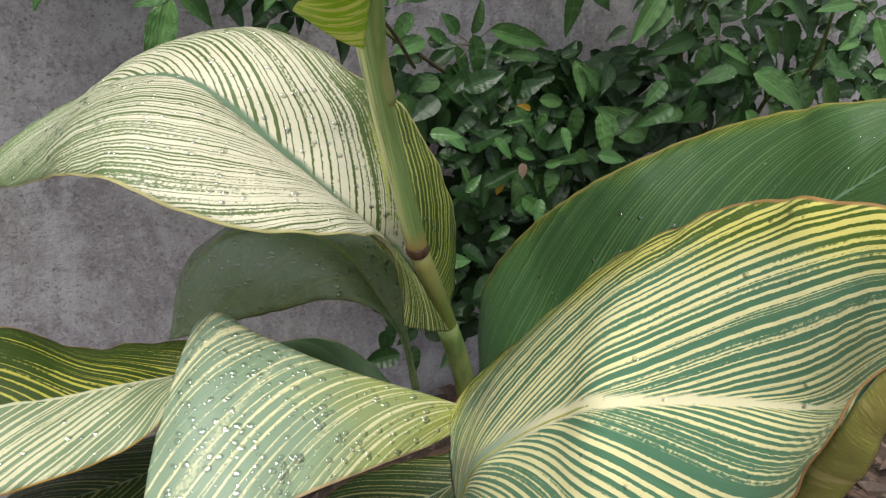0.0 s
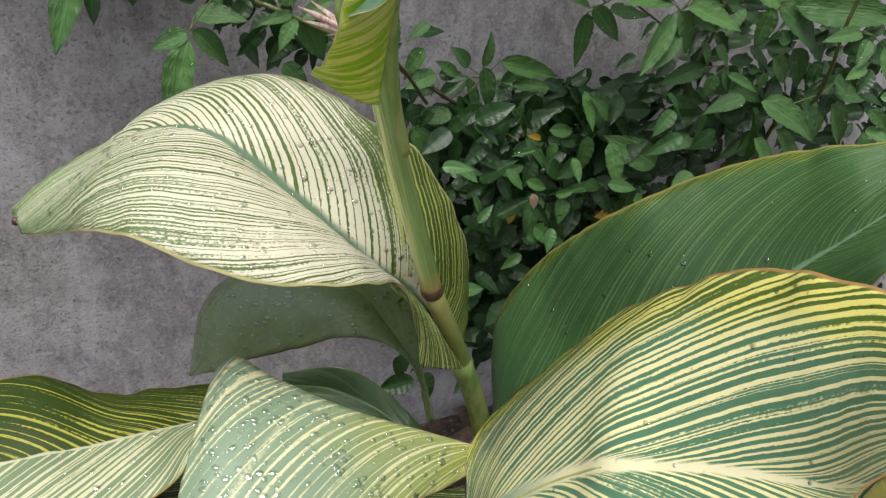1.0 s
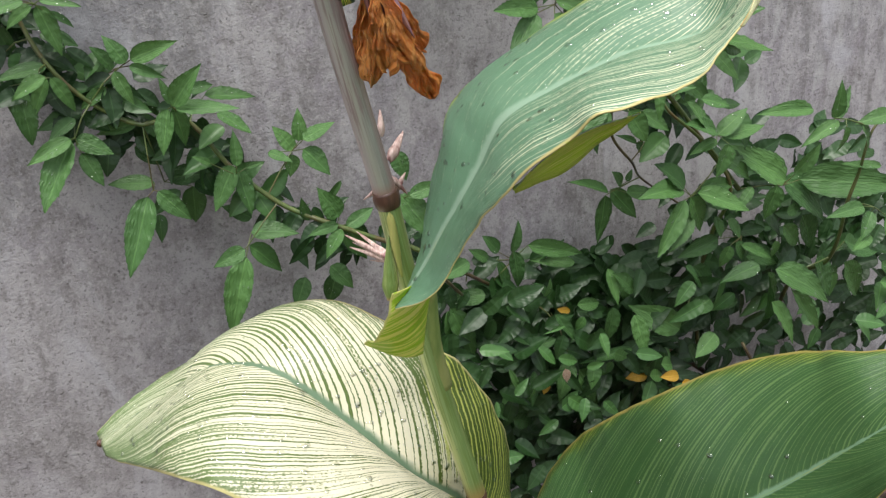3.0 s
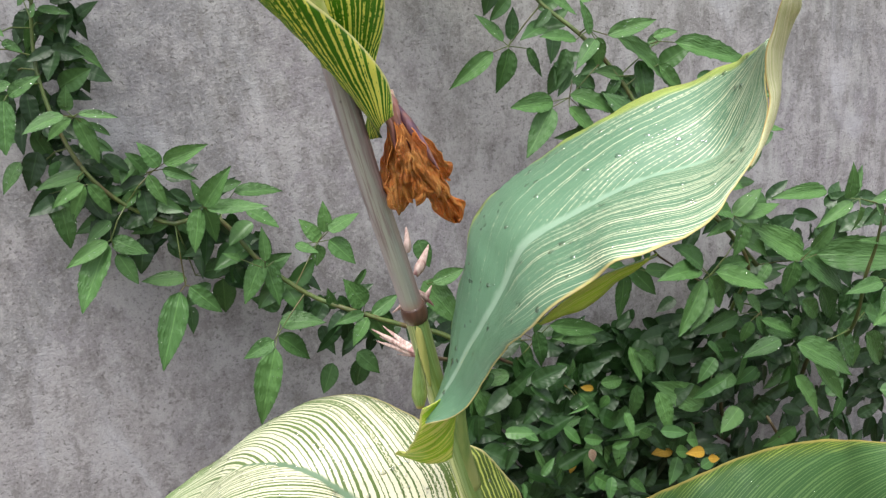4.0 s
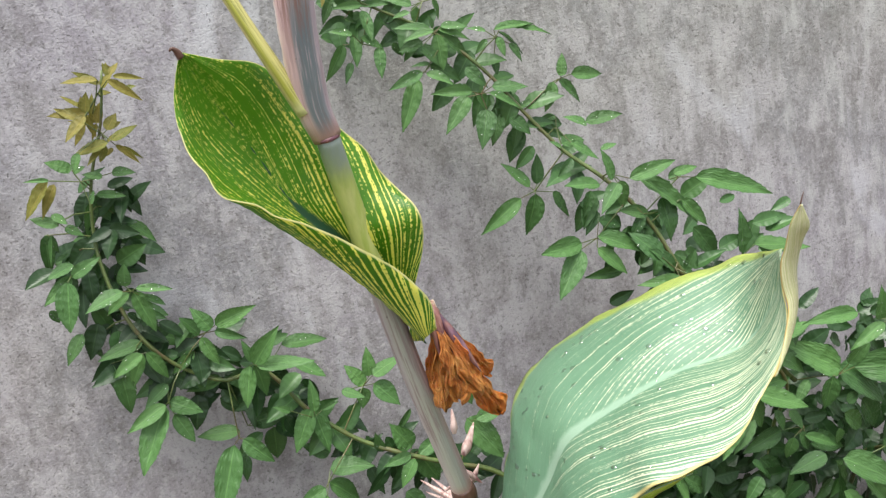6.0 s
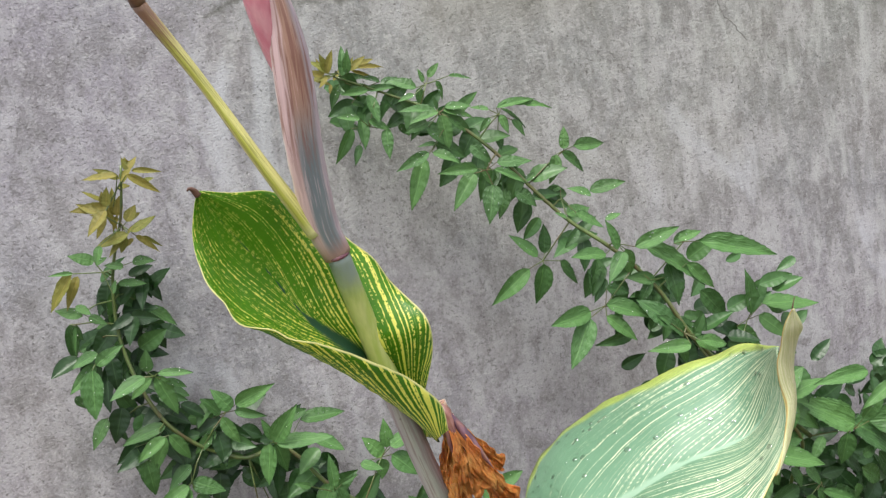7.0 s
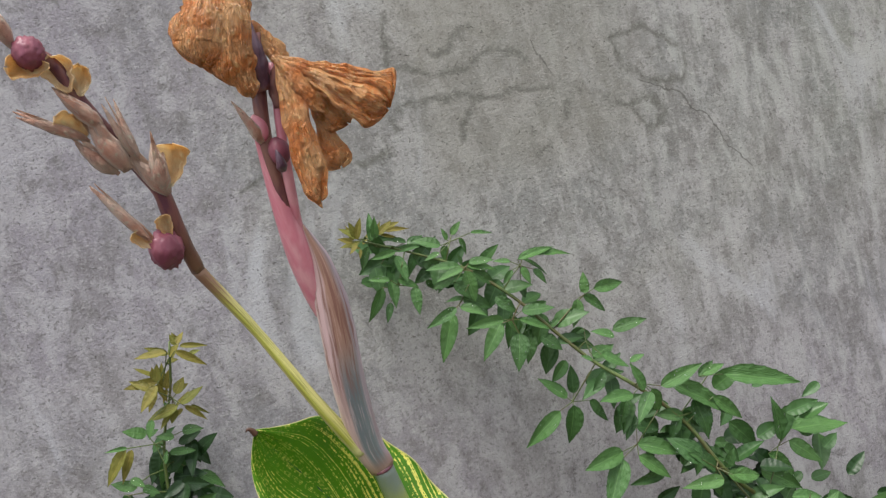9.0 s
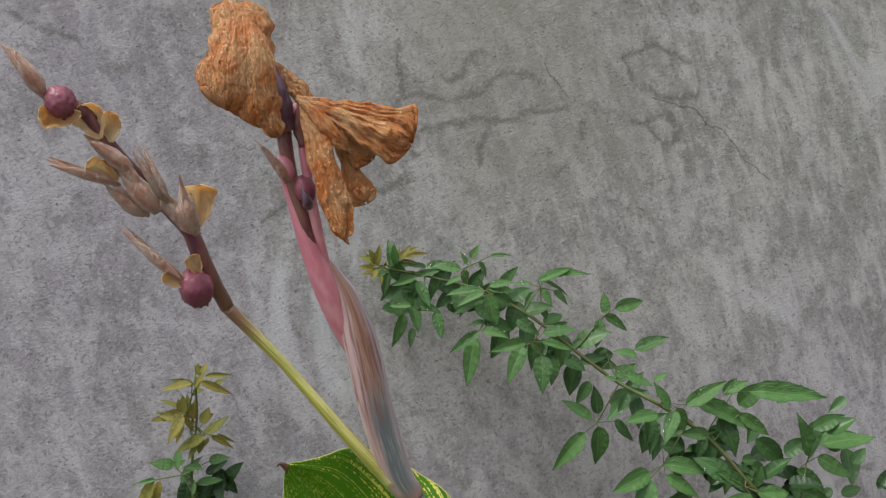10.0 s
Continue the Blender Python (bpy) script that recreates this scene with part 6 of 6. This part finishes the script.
LEFT_2 = [(930, (-106, 1006, -168, 42, 22), (-100, 1000, -151, 37, 22), (-96, 1001, -75, 55, 20), (-92, 1005, -12, 40, 15), (-103, 1009, 80, 28, 130), (-88, 993, -36, 29, 120)), (970, (-143, 1020, -87, 40, 125), (-147, 988, -72, 51, 120), (-109, 980, -154, 39, 120), (-114, 966, -45, 23, 125), (-195, 991, -72, 19, 130)), (970, (-166, 958, -128, 39, 125), (-163, 957, -72, 39, 120), (-98, 946, -81, 25, 25))]
LEFT_3 = [(920, (-101, 938, -175, 52, 120), (-102, 931, -155, 42, 20), (-102, 928, -122, 47, 20), (-99, 928, -65, 44, 20), (-132, 918, -89, 59, 122), (-140, 923, -99, 32, 120)), (930, (-86, 881, -149, 37, 125), (-93, 862, -158, 52, 20), (-94, 859, -122, 78, 20), (-89, 860, -32, 41, 28), (-87, 843, -68, 42, 125)), (955, (-23, 933, 118, 36, 30), (-38, 926, 120, 32, 127), (-49, 918, 123, 33, 128), (-17, 935, 19, 53, 20), (-20, 929, -25, 40, 17), (-36, 925, -72, 40, 22))]
LEFT_4 = [(960, (-48, 909, -147, 38, 20), (-48, 906, -90, 29, 125), (-13, 897, -66, 36, 125), (-24, 863, -173, 48, 20), (-75, 890, 166, 25, 125)), (925, (17, 883, 53, 56, 22), (19, 881, -3, 67, 17), (11, 879, -107, 52, 25), (17, 881, -81, 49, 22), (15, 885, 103, 31, 120)), (950, (36, 892, 7, 32, 125), (55, 883, -9, 62, 120), (64, 864, -36, 44, 25), (3, 834, 13, 23, 125)), (943, (-19, 793, 173, 51, 122), (-29, 780, -114, 93, 19), (-17, 785, -52, 49, 25))]
LEFT_5 = [(970, (-22, 745, -93, 34, 125), (-33, 833, -32, 54, 125), (23, 776, -94, 51, 130), (0, 790, 4, 47, 130)), (920, (73, 808, 86, 42, 20), (71, 805, -122, 59, 25), (74, 802, -81, 59, 20), (45, 814, 146, 22, 22), (83, 735, 147, 38, 132), (84, 800, 12, 24, 115)), (905, (65, 711, -159, 42, 27), (65, 703, -112, 98, 18), (72, 709, -50, 60, 22), (78, 723, -4, 54, 125))]
LEFT_6 = [(960, (155, 816, 84, 40, 25), (148, 806, 123, 38, 30), (158, 807, -50, 45, 32), (147, 798, -105, 28, 38), (159, 819, 24, 44, 25), (132, 778, -118, 32, 32), (115, 810, -25, 29, 25)), (900, (181, 731, 119, 47, 32), (179, 720, -167, 39, 20), (182, 715, -129, 41, 25), (190, 716, -66, 64, 25), (190, 713, 25, 41, 25), (166, 663, -52, 43, 130), (147, 725, 101, 33, 122)), (930, (138, 642, -117, 42, 130), (178, 638, -106, 47, 130), (198, 763, -129, 43, 112))]
LEFT_7 = [(900, (263, 795, -75, 39, 132), (271, 742, 12, 44, 25), (263, 740, -58, 68, 127), (269, 661, -36, 34, 130))]
LEFT = (*LEFT_1, *LEFT_2, *LEFT_3, *LEFT_4, *LEFT_5, *LEFT_6, *LEFT_7)
YOUNG_LEFT_1 = [(945, (-76, 1239, 173, 39, 213), (-66, 1238, -42, 42, 210), (-65, 1243, 101, 16, 220), (-63, 1244, 50, 17, 220), (-75, 1232, 43, 19, 230), (-97, 1207, 174, 40, 212), (-97, 1207, 75, 23, 220), (-98, 1204, -137, 35, 215), (-91, 1205, 80, 23, 214), (-98, 1204, -81, 26, 214))]
YOUNG_LEFT_2 = [(950, (-106, 1202, 145, 28, 214), (-82, 1171, -171, 40, 215), (-78, 1173, 23, 33, 213), (-86, 1169, -121, 21, 220), (-76, 1167, -50, 34, 209), (-81, 1185, 51, 22, 225), (-115, 1166, -113, 23, 25), (-94, 1160, 105, 20, 120), (-90, 1194, 68, 24, 220), (-54, 1226, 7, 16, 218)), (950, (-127, 1149, 150, 28, 28), (-127, 1145, 20, 15, 28), (-98, 1134, 157, 23, 25), (-88, 1137, -7, 26, 128), (-151, 1142, 169, 26, 12), (-152, 1142, -133, 52, 214), (-110, 1116, -14, 32, 20), (-117, 1107, 66, 17, 20))]
YOUNG_LEFT = (*YOUNG_LEFT_1, *YOUNG_LEFT_2)
ARC_1 = [(945, (191, 1306, 134, 29, 216), (191, 1306, 106, 25, 216), (189, 1306, 69, 28, 214), (183, 1304, 152, 21, 216), (186, 1300, -145, 16, 218), (217, 1304, 34, 25, 216), (222, 1306, 16, 29, 214), (228, 1306, -9, 33, 209), (193, 1301, 178, 28, 215), (205, 1299, 76, 38, 18), (212, 1301, 82, 28, 20)), (946, (232, 1277, 180, 36, 15), (235, 1277, -3, 39, 13), (233, 1271, -85, 37, 22), (200, 1297, -3, 41, 115), (252, 1284, 154, 30, 118), (212, 1265, -25, 17, 128), (259, 1280, 18, 22, 20), (204, 1292, -119, 33, 120))]
ARC_2 = [(940, (213, 1244, 163, 30, 20), (217, 1242, -97, 35, 25), (203, 1235, -123, 49, 18), (209, 1213, -117, 27, 120), (225, 1240, -33, 31, 22), (244, 1225, -98, 37, 22), (264, 1228, -56, 22, 125)), (930, (302, 1272, 99, 18, 30), (311, 1277, 45, 21, 25), (317, 1270, -72, 26, 22), (297, 1266, -97, 23, 30), (293, 1267, 150, 38, 22), (286, 1259, -173, 23, 20), (333, 1273, -13, 35, 12))]
ARC_3 = [(908, (307, 1234, 165, 49, 15), (305, 1232, -174, 40, 17), (310, 1228, -89, 43, 25), (314, 1233, -20, 45, 17), (310, 1236, 103, 17, 130), (317, 1236, -7, 34, 20), (318, 1224, -42, 42, 120), (295, 1223, -167, 32, 125), (290, 1217, -56, 30, 132)), (900, (280, 1187, -164, 46, 17), (277, 1181, -117, 67, 18), (288, 1185, -31, 35, 20), (297, 1194, -32, 45, 125), (297, 1194, 171, 25, 120))]
ARC_4 = [(888, (333, 1155, 171, 52, 15), (332, 1149, -136, 53, 22), (342, 1151, -53, 50, 20), (352, 1150, -31, 48, 15), (365, 1156, -9, 43, 20), (351, 1130, -113, 47, 128), (372, 1121, -113, 40, 125), (337, 1184, -54, 34, 125)), (900, (381, 1222, 4, 61, 13), (393, 1224, -10, 71, 12), (367, 1212, -140, 23, 20), (379, 1213, -81, 25, 22), (392, 1219, -42, 45, 115), (400, 1203, -61, 26, 122), (380, 1189, -90, 21, 130), (371, 1222, 161, 24, 22))]
ARC_5 = [(890, (455, 1153, 76, 29, 28), (474, 1153, -6, 57, 17), (456, 1148, -42, 47, 20), (444, 1148, -115, 38, 27)), (880, (486, 1090, 4, 48, 120), (471, 1089, 146, 32, 25), (446, 1105, -178, 27, 125), (393, 1123, 20, 27, 120), (383, 1115, -49, 32, 130), (438, 1071, 6, 36, 30), (447, 1072, -39, 40, 25), (433, 1068, 140, 17, 25)), (889, (395, 1024, 128, 46, 22), (409, 1024, 80, 39, 125), (377, 1014, -145, 67, 17), (396, 1016, -104, 56, 25), (421, 1013, -60, 43, 22))]
ARC_6 = [(820, (456, 1020, 168, 50, 20), (467, 1024, 102, 40, 22), (477, 1018, -142, 44, 22), (482, 1020, -81, 39, 25), (492, 1021, 12, 62, 17), (508, 1017, -38, 118, 13), (465, 1061, 10, 22, 25), (432, 1056, -141, 28, 125)), (840, (572, 1000, 22, 35, 122), (592, 1001, -21, 100, 14), (561, 1011, 8, 36, 20)), (820, (539, 986, -85, 55, 128), (567, 978, -50, 54, 18), (580, 939, -53, 63, 123), (518, 969, 159, 36, 125), (511, 971, -124, 34, 122))]
ARC_7 = [(833, (424, 953, 176, 62, 20), (419, 947, -131, 66, 22), (442, 959, -27, 58, 20), (439, 945, -51, 46, 20), (476, 907, 174, 56, 115), (466, 940, -76, 29, 130), (456, 1007, -116, 32, 125), (453, 974, -21, 36, 125)), (790, (528, 889, 174, 53, 18), (530, 900, 133, 50, 122), (540, 889, -32, 41, 25), (537, 894, -22, 51, 20), (542, 896, 63, 29, 125), (523, 887, -82, 27, 25), (509, 921, 129, 50, 130), (506, 944, -115, 35, 130))]
ARC_8 = [(840, (656, 885, 87, 60, 23), (680, 890, -13, 98, 16), (668, 878, -49, 53, 22), (631, 873, -52, 61, 20), (618, 853, -40, 62, 120))]
ARC = (*ARC_1, *ARC_2, *ARC_3, *ARC_4, *ARC_5, *ARC_6, *ARC_7, *ARC_8)
RIGHT_1 = [(890, (552, 697, 156, 62, 17), (552, 690, -97, 72, 20), (560, 697, -52, 55, 25), (568, 705, 126, 31, 32), (573, 695, -9, 56, 25), (588, 703, 65, 19, 125)), (790, (604, 717, 133, 52, 130), (600, 717, 172, 73, 20), (602, 703, -125, 80, 17), (610, 705, -61, 65, 25), (617, 711, -23, 73, 20), (630, 713, -4, 60, 20), (636, 695, -22, 62, 120), (612, 680, -135, 54, 120))]
RIGHT_2 = [(760, (477, 841, -163, 92, 20), (477, 838, -130, 47, 25), (498, 836, -56, 50, 28), (527, 828, -38, 41, 125), (473, 849, 121, 23, 130), (501, 841, 76, 25, 130), (528, 863, -90, 41, 18)), (830, (563, 773, -49, 28, 132), (559, 775, 151, 29, 120), (590, 783, -98, 27, 25)), (790, (638, 784, 137, 79, 20), (634, 788, 155, 60, 20), (647, 780, 32, 54, 22), (656, 776, 5, 71, 17), (635, 778, -164, 41, 20), (657, 769, -111, 45, 30), (667, 749, -37, 66, 125), (621, 828, -15, 41, 25))]
RIGHT_3 = [(790, (767, 699, 143, 100, 22), (770, 710, 60, 48, 25), (790, 696, -7, 130, 119), (771, 699, -45, 81, 128), (744, 699, -97, 52, 25), (764, 657, 13, 26, 138), (713, 699, -133, 40, 20)), (710, (723, 813, 173, 79, 14), (741, 803, 96, 45, 20), (757, 797, 43, 50, 22), (742, 800, -152, 53, 17), (756, 791, -92, 35, 30), (825, 797, -172, 45, 25), (787, 788, -60, 39, 25)), (720, (817, 676, -177, 55, 20), (838, 726, 169, 53, 12), (831, 635, -170, 42, 20), (859, 655, -75, 66, 20), (833, 666, -132, 39, 25))]
RIGHT_4 = [(800, (815, 637, -60, 72, 125), (915, 585, -153, 42, 130), (909, 565, -13, 63, 125), (962, 539, -41, 46, 125)), (770, (725, 589, -165, 59, 22), (734, 588, -33, 89, 23), (738, 575, -73, 91, 24), (732, 540, -62, 72, 20), (774, 544, -54, 86, 15), (826, 580, -74, 64, 130), (879, 559, -51, 97, 122))]
RIGHT_5 = [(807, (683, 624, -170, 66, 20), (688, 619, -105, 35, 28), (697, 622, -60, 36, 30), (707, 616, -27, 51, 16), (753, 617, -82, 29, 28), (670, 660, -72, 32, 130), (693, 653, -63, 31, 128), (769, 634, -43, 65, 22), (728, 595, -22, 66, 125)), (830, (679, 532, -167, 46, 32), (626, 500, 146, 84, 25), (547, 544, -81, 57, 25), (559, 570, 135, 48, 125), (530, 548, -100, 53, 125), (679, 484, -151, 46, 30), (779, 509, -147, 44, 22), (739, 512, -177, 53, 120), (653, 586, -54, 60, 128))]
RIGHT_6 = [(898, (407, 638, 72, 43, 25), (414, 634, -83, 59, 20), (395, 620, -78, 51, 20), (394, 635, 126, 34, 130), (379, 626, 142, 34, 125), (432, 641, -18, 89, 15), (512, 594, 169, 65, 115), (370, 579, 180, 57, 22)), (900, (331, 667, -124, 45, 25), (347, 634, -171, 46, 25), (340, 695, -151, 35, 125), (315, 574, -69, 85, 20), (311, 571, -77, 66, 25), (363, 549, -97, 57, 130), (386, 553, -40, 38, 130))]
RIGHT_7 = [(850, (444, 556, -57, 55, 15), (451, 543, 178, 35, 9), (449, 515, -167, 47, 15), (471, 472, -117, 56, 125), (484, 457, -61, 89, 22), (564, 474, 179, 85, 10), (509, 511, -104, 33, 25), (371, 495, -70, 45, 12), (412, 477, -106, 46, 15)), (860, (437, 578, 73, 27, 130), (555, 585, -75, 50, 130), (524, 606, -83, 49, 15), (450, 568, 128, 41, 125), (483, 557, -10, 40, 125), (501, 542, -49, 33, 30), (433, 450, -104, 34, 120), (382, 419, -34, 52, 125), (357, 429, -48, 38, 128))]
RIGHT = (*RIGHT_1, *RIGHT_2, *RIGHT_3, *RIGHT_4, *RIGHT_5, *RIGHT_6, *RIGHT_7)

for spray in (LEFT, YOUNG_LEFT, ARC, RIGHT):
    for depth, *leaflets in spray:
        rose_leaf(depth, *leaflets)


def leaf_mass(hue, rows, label, spread=1.5):
    """The countless leaflets behind, joined."""
    verts, faces, place = [], [], []
    for x, y, z, turn, long in rows:
        me, m = dice.choice(LEAFLETS[hue]), leaflet_pose(x, y, z, turn, long, dice.uniform(0.19, 0.28), spread=spread)
        base = len(verts)
        verts += [m @ v.co for v in me.vertices]
        faces += [tuple(base + k for k in p.vertices) for p in me.polygons]
        spots = {loop.vertex_index: tuple(me.uv_layers[0].data[loop.index].uv) for loop in me.loops}
        place += [spots[k] for k in range(len(me.vertices))]
    ob = mesh_object("foliage", verts, faces, LEAFLETS[hue][0].materials[0], rose, label, {"place": place})
    ob["kind"] = "stuff"
    return ob


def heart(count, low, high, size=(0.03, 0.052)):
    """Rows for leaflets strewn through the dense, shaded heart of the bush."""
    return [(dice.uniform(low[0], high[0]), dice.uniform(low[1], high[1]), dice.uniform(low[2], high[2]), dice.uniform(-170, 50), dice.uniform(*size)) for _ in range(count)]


def along(points, count, reach, back, size=(0.03, 0.048)):
    """Rows for the shaded leaflets that hang close behind a cane."""
    c = spline(points, 200)
    out = []
    for _ in range(count):
        p = c[dice.randrange(200)]
        out.append((p[0] + dice.gauss(0, reach), min(p[1] + dice.uniform(0.0, back), 1.0), p[2] + dice.gauss(-0.01, reach), dice.uniform(-170, 40), dice.uniform(*size)))
    return out


# Masses of hue 3 carry painted shade in their leaf colour.
leaf_mass(3, along(CANE_LEFT[5:9], 45, 0.020, 0.05) + along(CANE_LEFT[8:13], 75, 0.022, 0.04) + along(CANE_LEFT[:5], 40, 0.02, 0.06) + along(CANE_ARC[1:4], 40, 0.03, 0.08), "rose leaves close to the canes, their shade painted dark")
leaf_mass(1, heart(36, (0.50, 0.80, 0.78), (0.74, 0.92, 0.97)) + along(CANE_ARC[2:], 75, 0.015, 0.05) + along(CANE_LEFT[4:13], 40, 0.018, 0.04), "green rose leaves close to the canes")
leaf_mass(3, heart(480, (0.29, 0.84, 0.22), (0.66, 0.98, 0.54)) + heart(150, (0.30, 0.86, 0.50), (0.62, 0.99, 0.60)) + heart(260, (0.29, 0.90, 0.20), (0.70, 1.0, 0.55)) + heart(440, (0.56, 0.84, 0.30), (1.15, 0.98, 0.60)) + heart(110, (0.6, 0.84, 0.0), (1.2, 0.96, 0.35)) + heart(120, (0.64, 0.82, 0.55), (1.05, 0.97, 0.66)) + heart(40, (0.72, 0.82, 0.66), (1.05, 0.95, 0.74)), "dense rose foliage, its shade painted dark green")
leaf_mass(0, heart(46, (0.32, 0.80, 0.30), (0.62, 0.88, 0.55), (0.022, 0.042)) + heart(30, (0.62, 0.78, 0.34), (1.15, 0.84, 0.60)), "green rose foliage in the bush")
for k, (x, y, z, turn, long) in enumerate(((0.592, 0.855, 0.424, 176, 0.036), (0.606, 0.800, 0.445, 168, 0.030), (0.612, 0.800, 0.432, -20, 0.022), (0.482, 0.880, 0.540, 160, 0.020), (0.424, 0.840, 0.466, -110, 0.020))):
    ob = new("leaf", leaflet_mesh("yellowed_leaf", MAT["yellowed"], 160 + k))
    ob["label"] = "yellowed rose leaf"
    ob.matrix_world = leaflet_pose(x, y, z, turn, long, 0.26, spread=0.3)
    ob.parent = rose
dead = new("leaf", leaflet_mesh("dead_leaf", MAT["papery"], 171))
dead["label"] = "curled dead brown leaf"
dead.matrix_world = leaflet_pose(0.430, 0.800, 0.503, -80, 0.024, 0.22, spread=0.3)
dead.parent = rose
dew = mesh_object("dew", beads.verts, beads.faces, MAT["water"], rose, "clear rain drops beaded on the leaflets")
dew["kind"] = "stuff"

# dry bud husks behind the canna's stem, carried by an added twig of the rose
twig = tube([(0.31, 0.84, 0.62), (0.25, 0.765, 0.69), (0.192, 0.715, 0.733)], (0.0022, 0.002, 0.0026), MAT["old_cane"], "twig", rose, "short brown twig added to carry the dry bud husks", sides=8, count=16)
for k, (tip, w) in enumerate((((0.159, 0.772, 0.750), 0.0075), ((0.161, 0.766, 0.738), 0.006), ((0.168, 0.757, 0.757), 0.006), ((0.172, 0.750, 0.734), 0.007), ((0.164, 0.762, 0.744), 0.005), ((0.176, 0.742, 0.728), 0.004))):
    petal("bud_husk", twig, MAT["bract_pale"], (0.194, 0.712, 0.734), tip, w, "papery pinkish bud husk", bow=0.04, arc=0.8 - 0.3 * k, crumple=0.12, pointed=True, face=(-0.2, -1, 0.3), seed=131 + k, steps=18, across=8, rag=0.3)
knob("bud_base", twig, MAT["calyx"], (0.193, 0.714, 0.7325), 0.0052, "dark shrivelled bud base", bumps=0.25, tall=1.2, seed=12)
knob("withered_tip", leaf_a, MAT["node"], (-0.1175, 0.759, 0.586), 0.0038, "dark withered leaf tip", bumps=0.3, tall=0.9, seed=9)
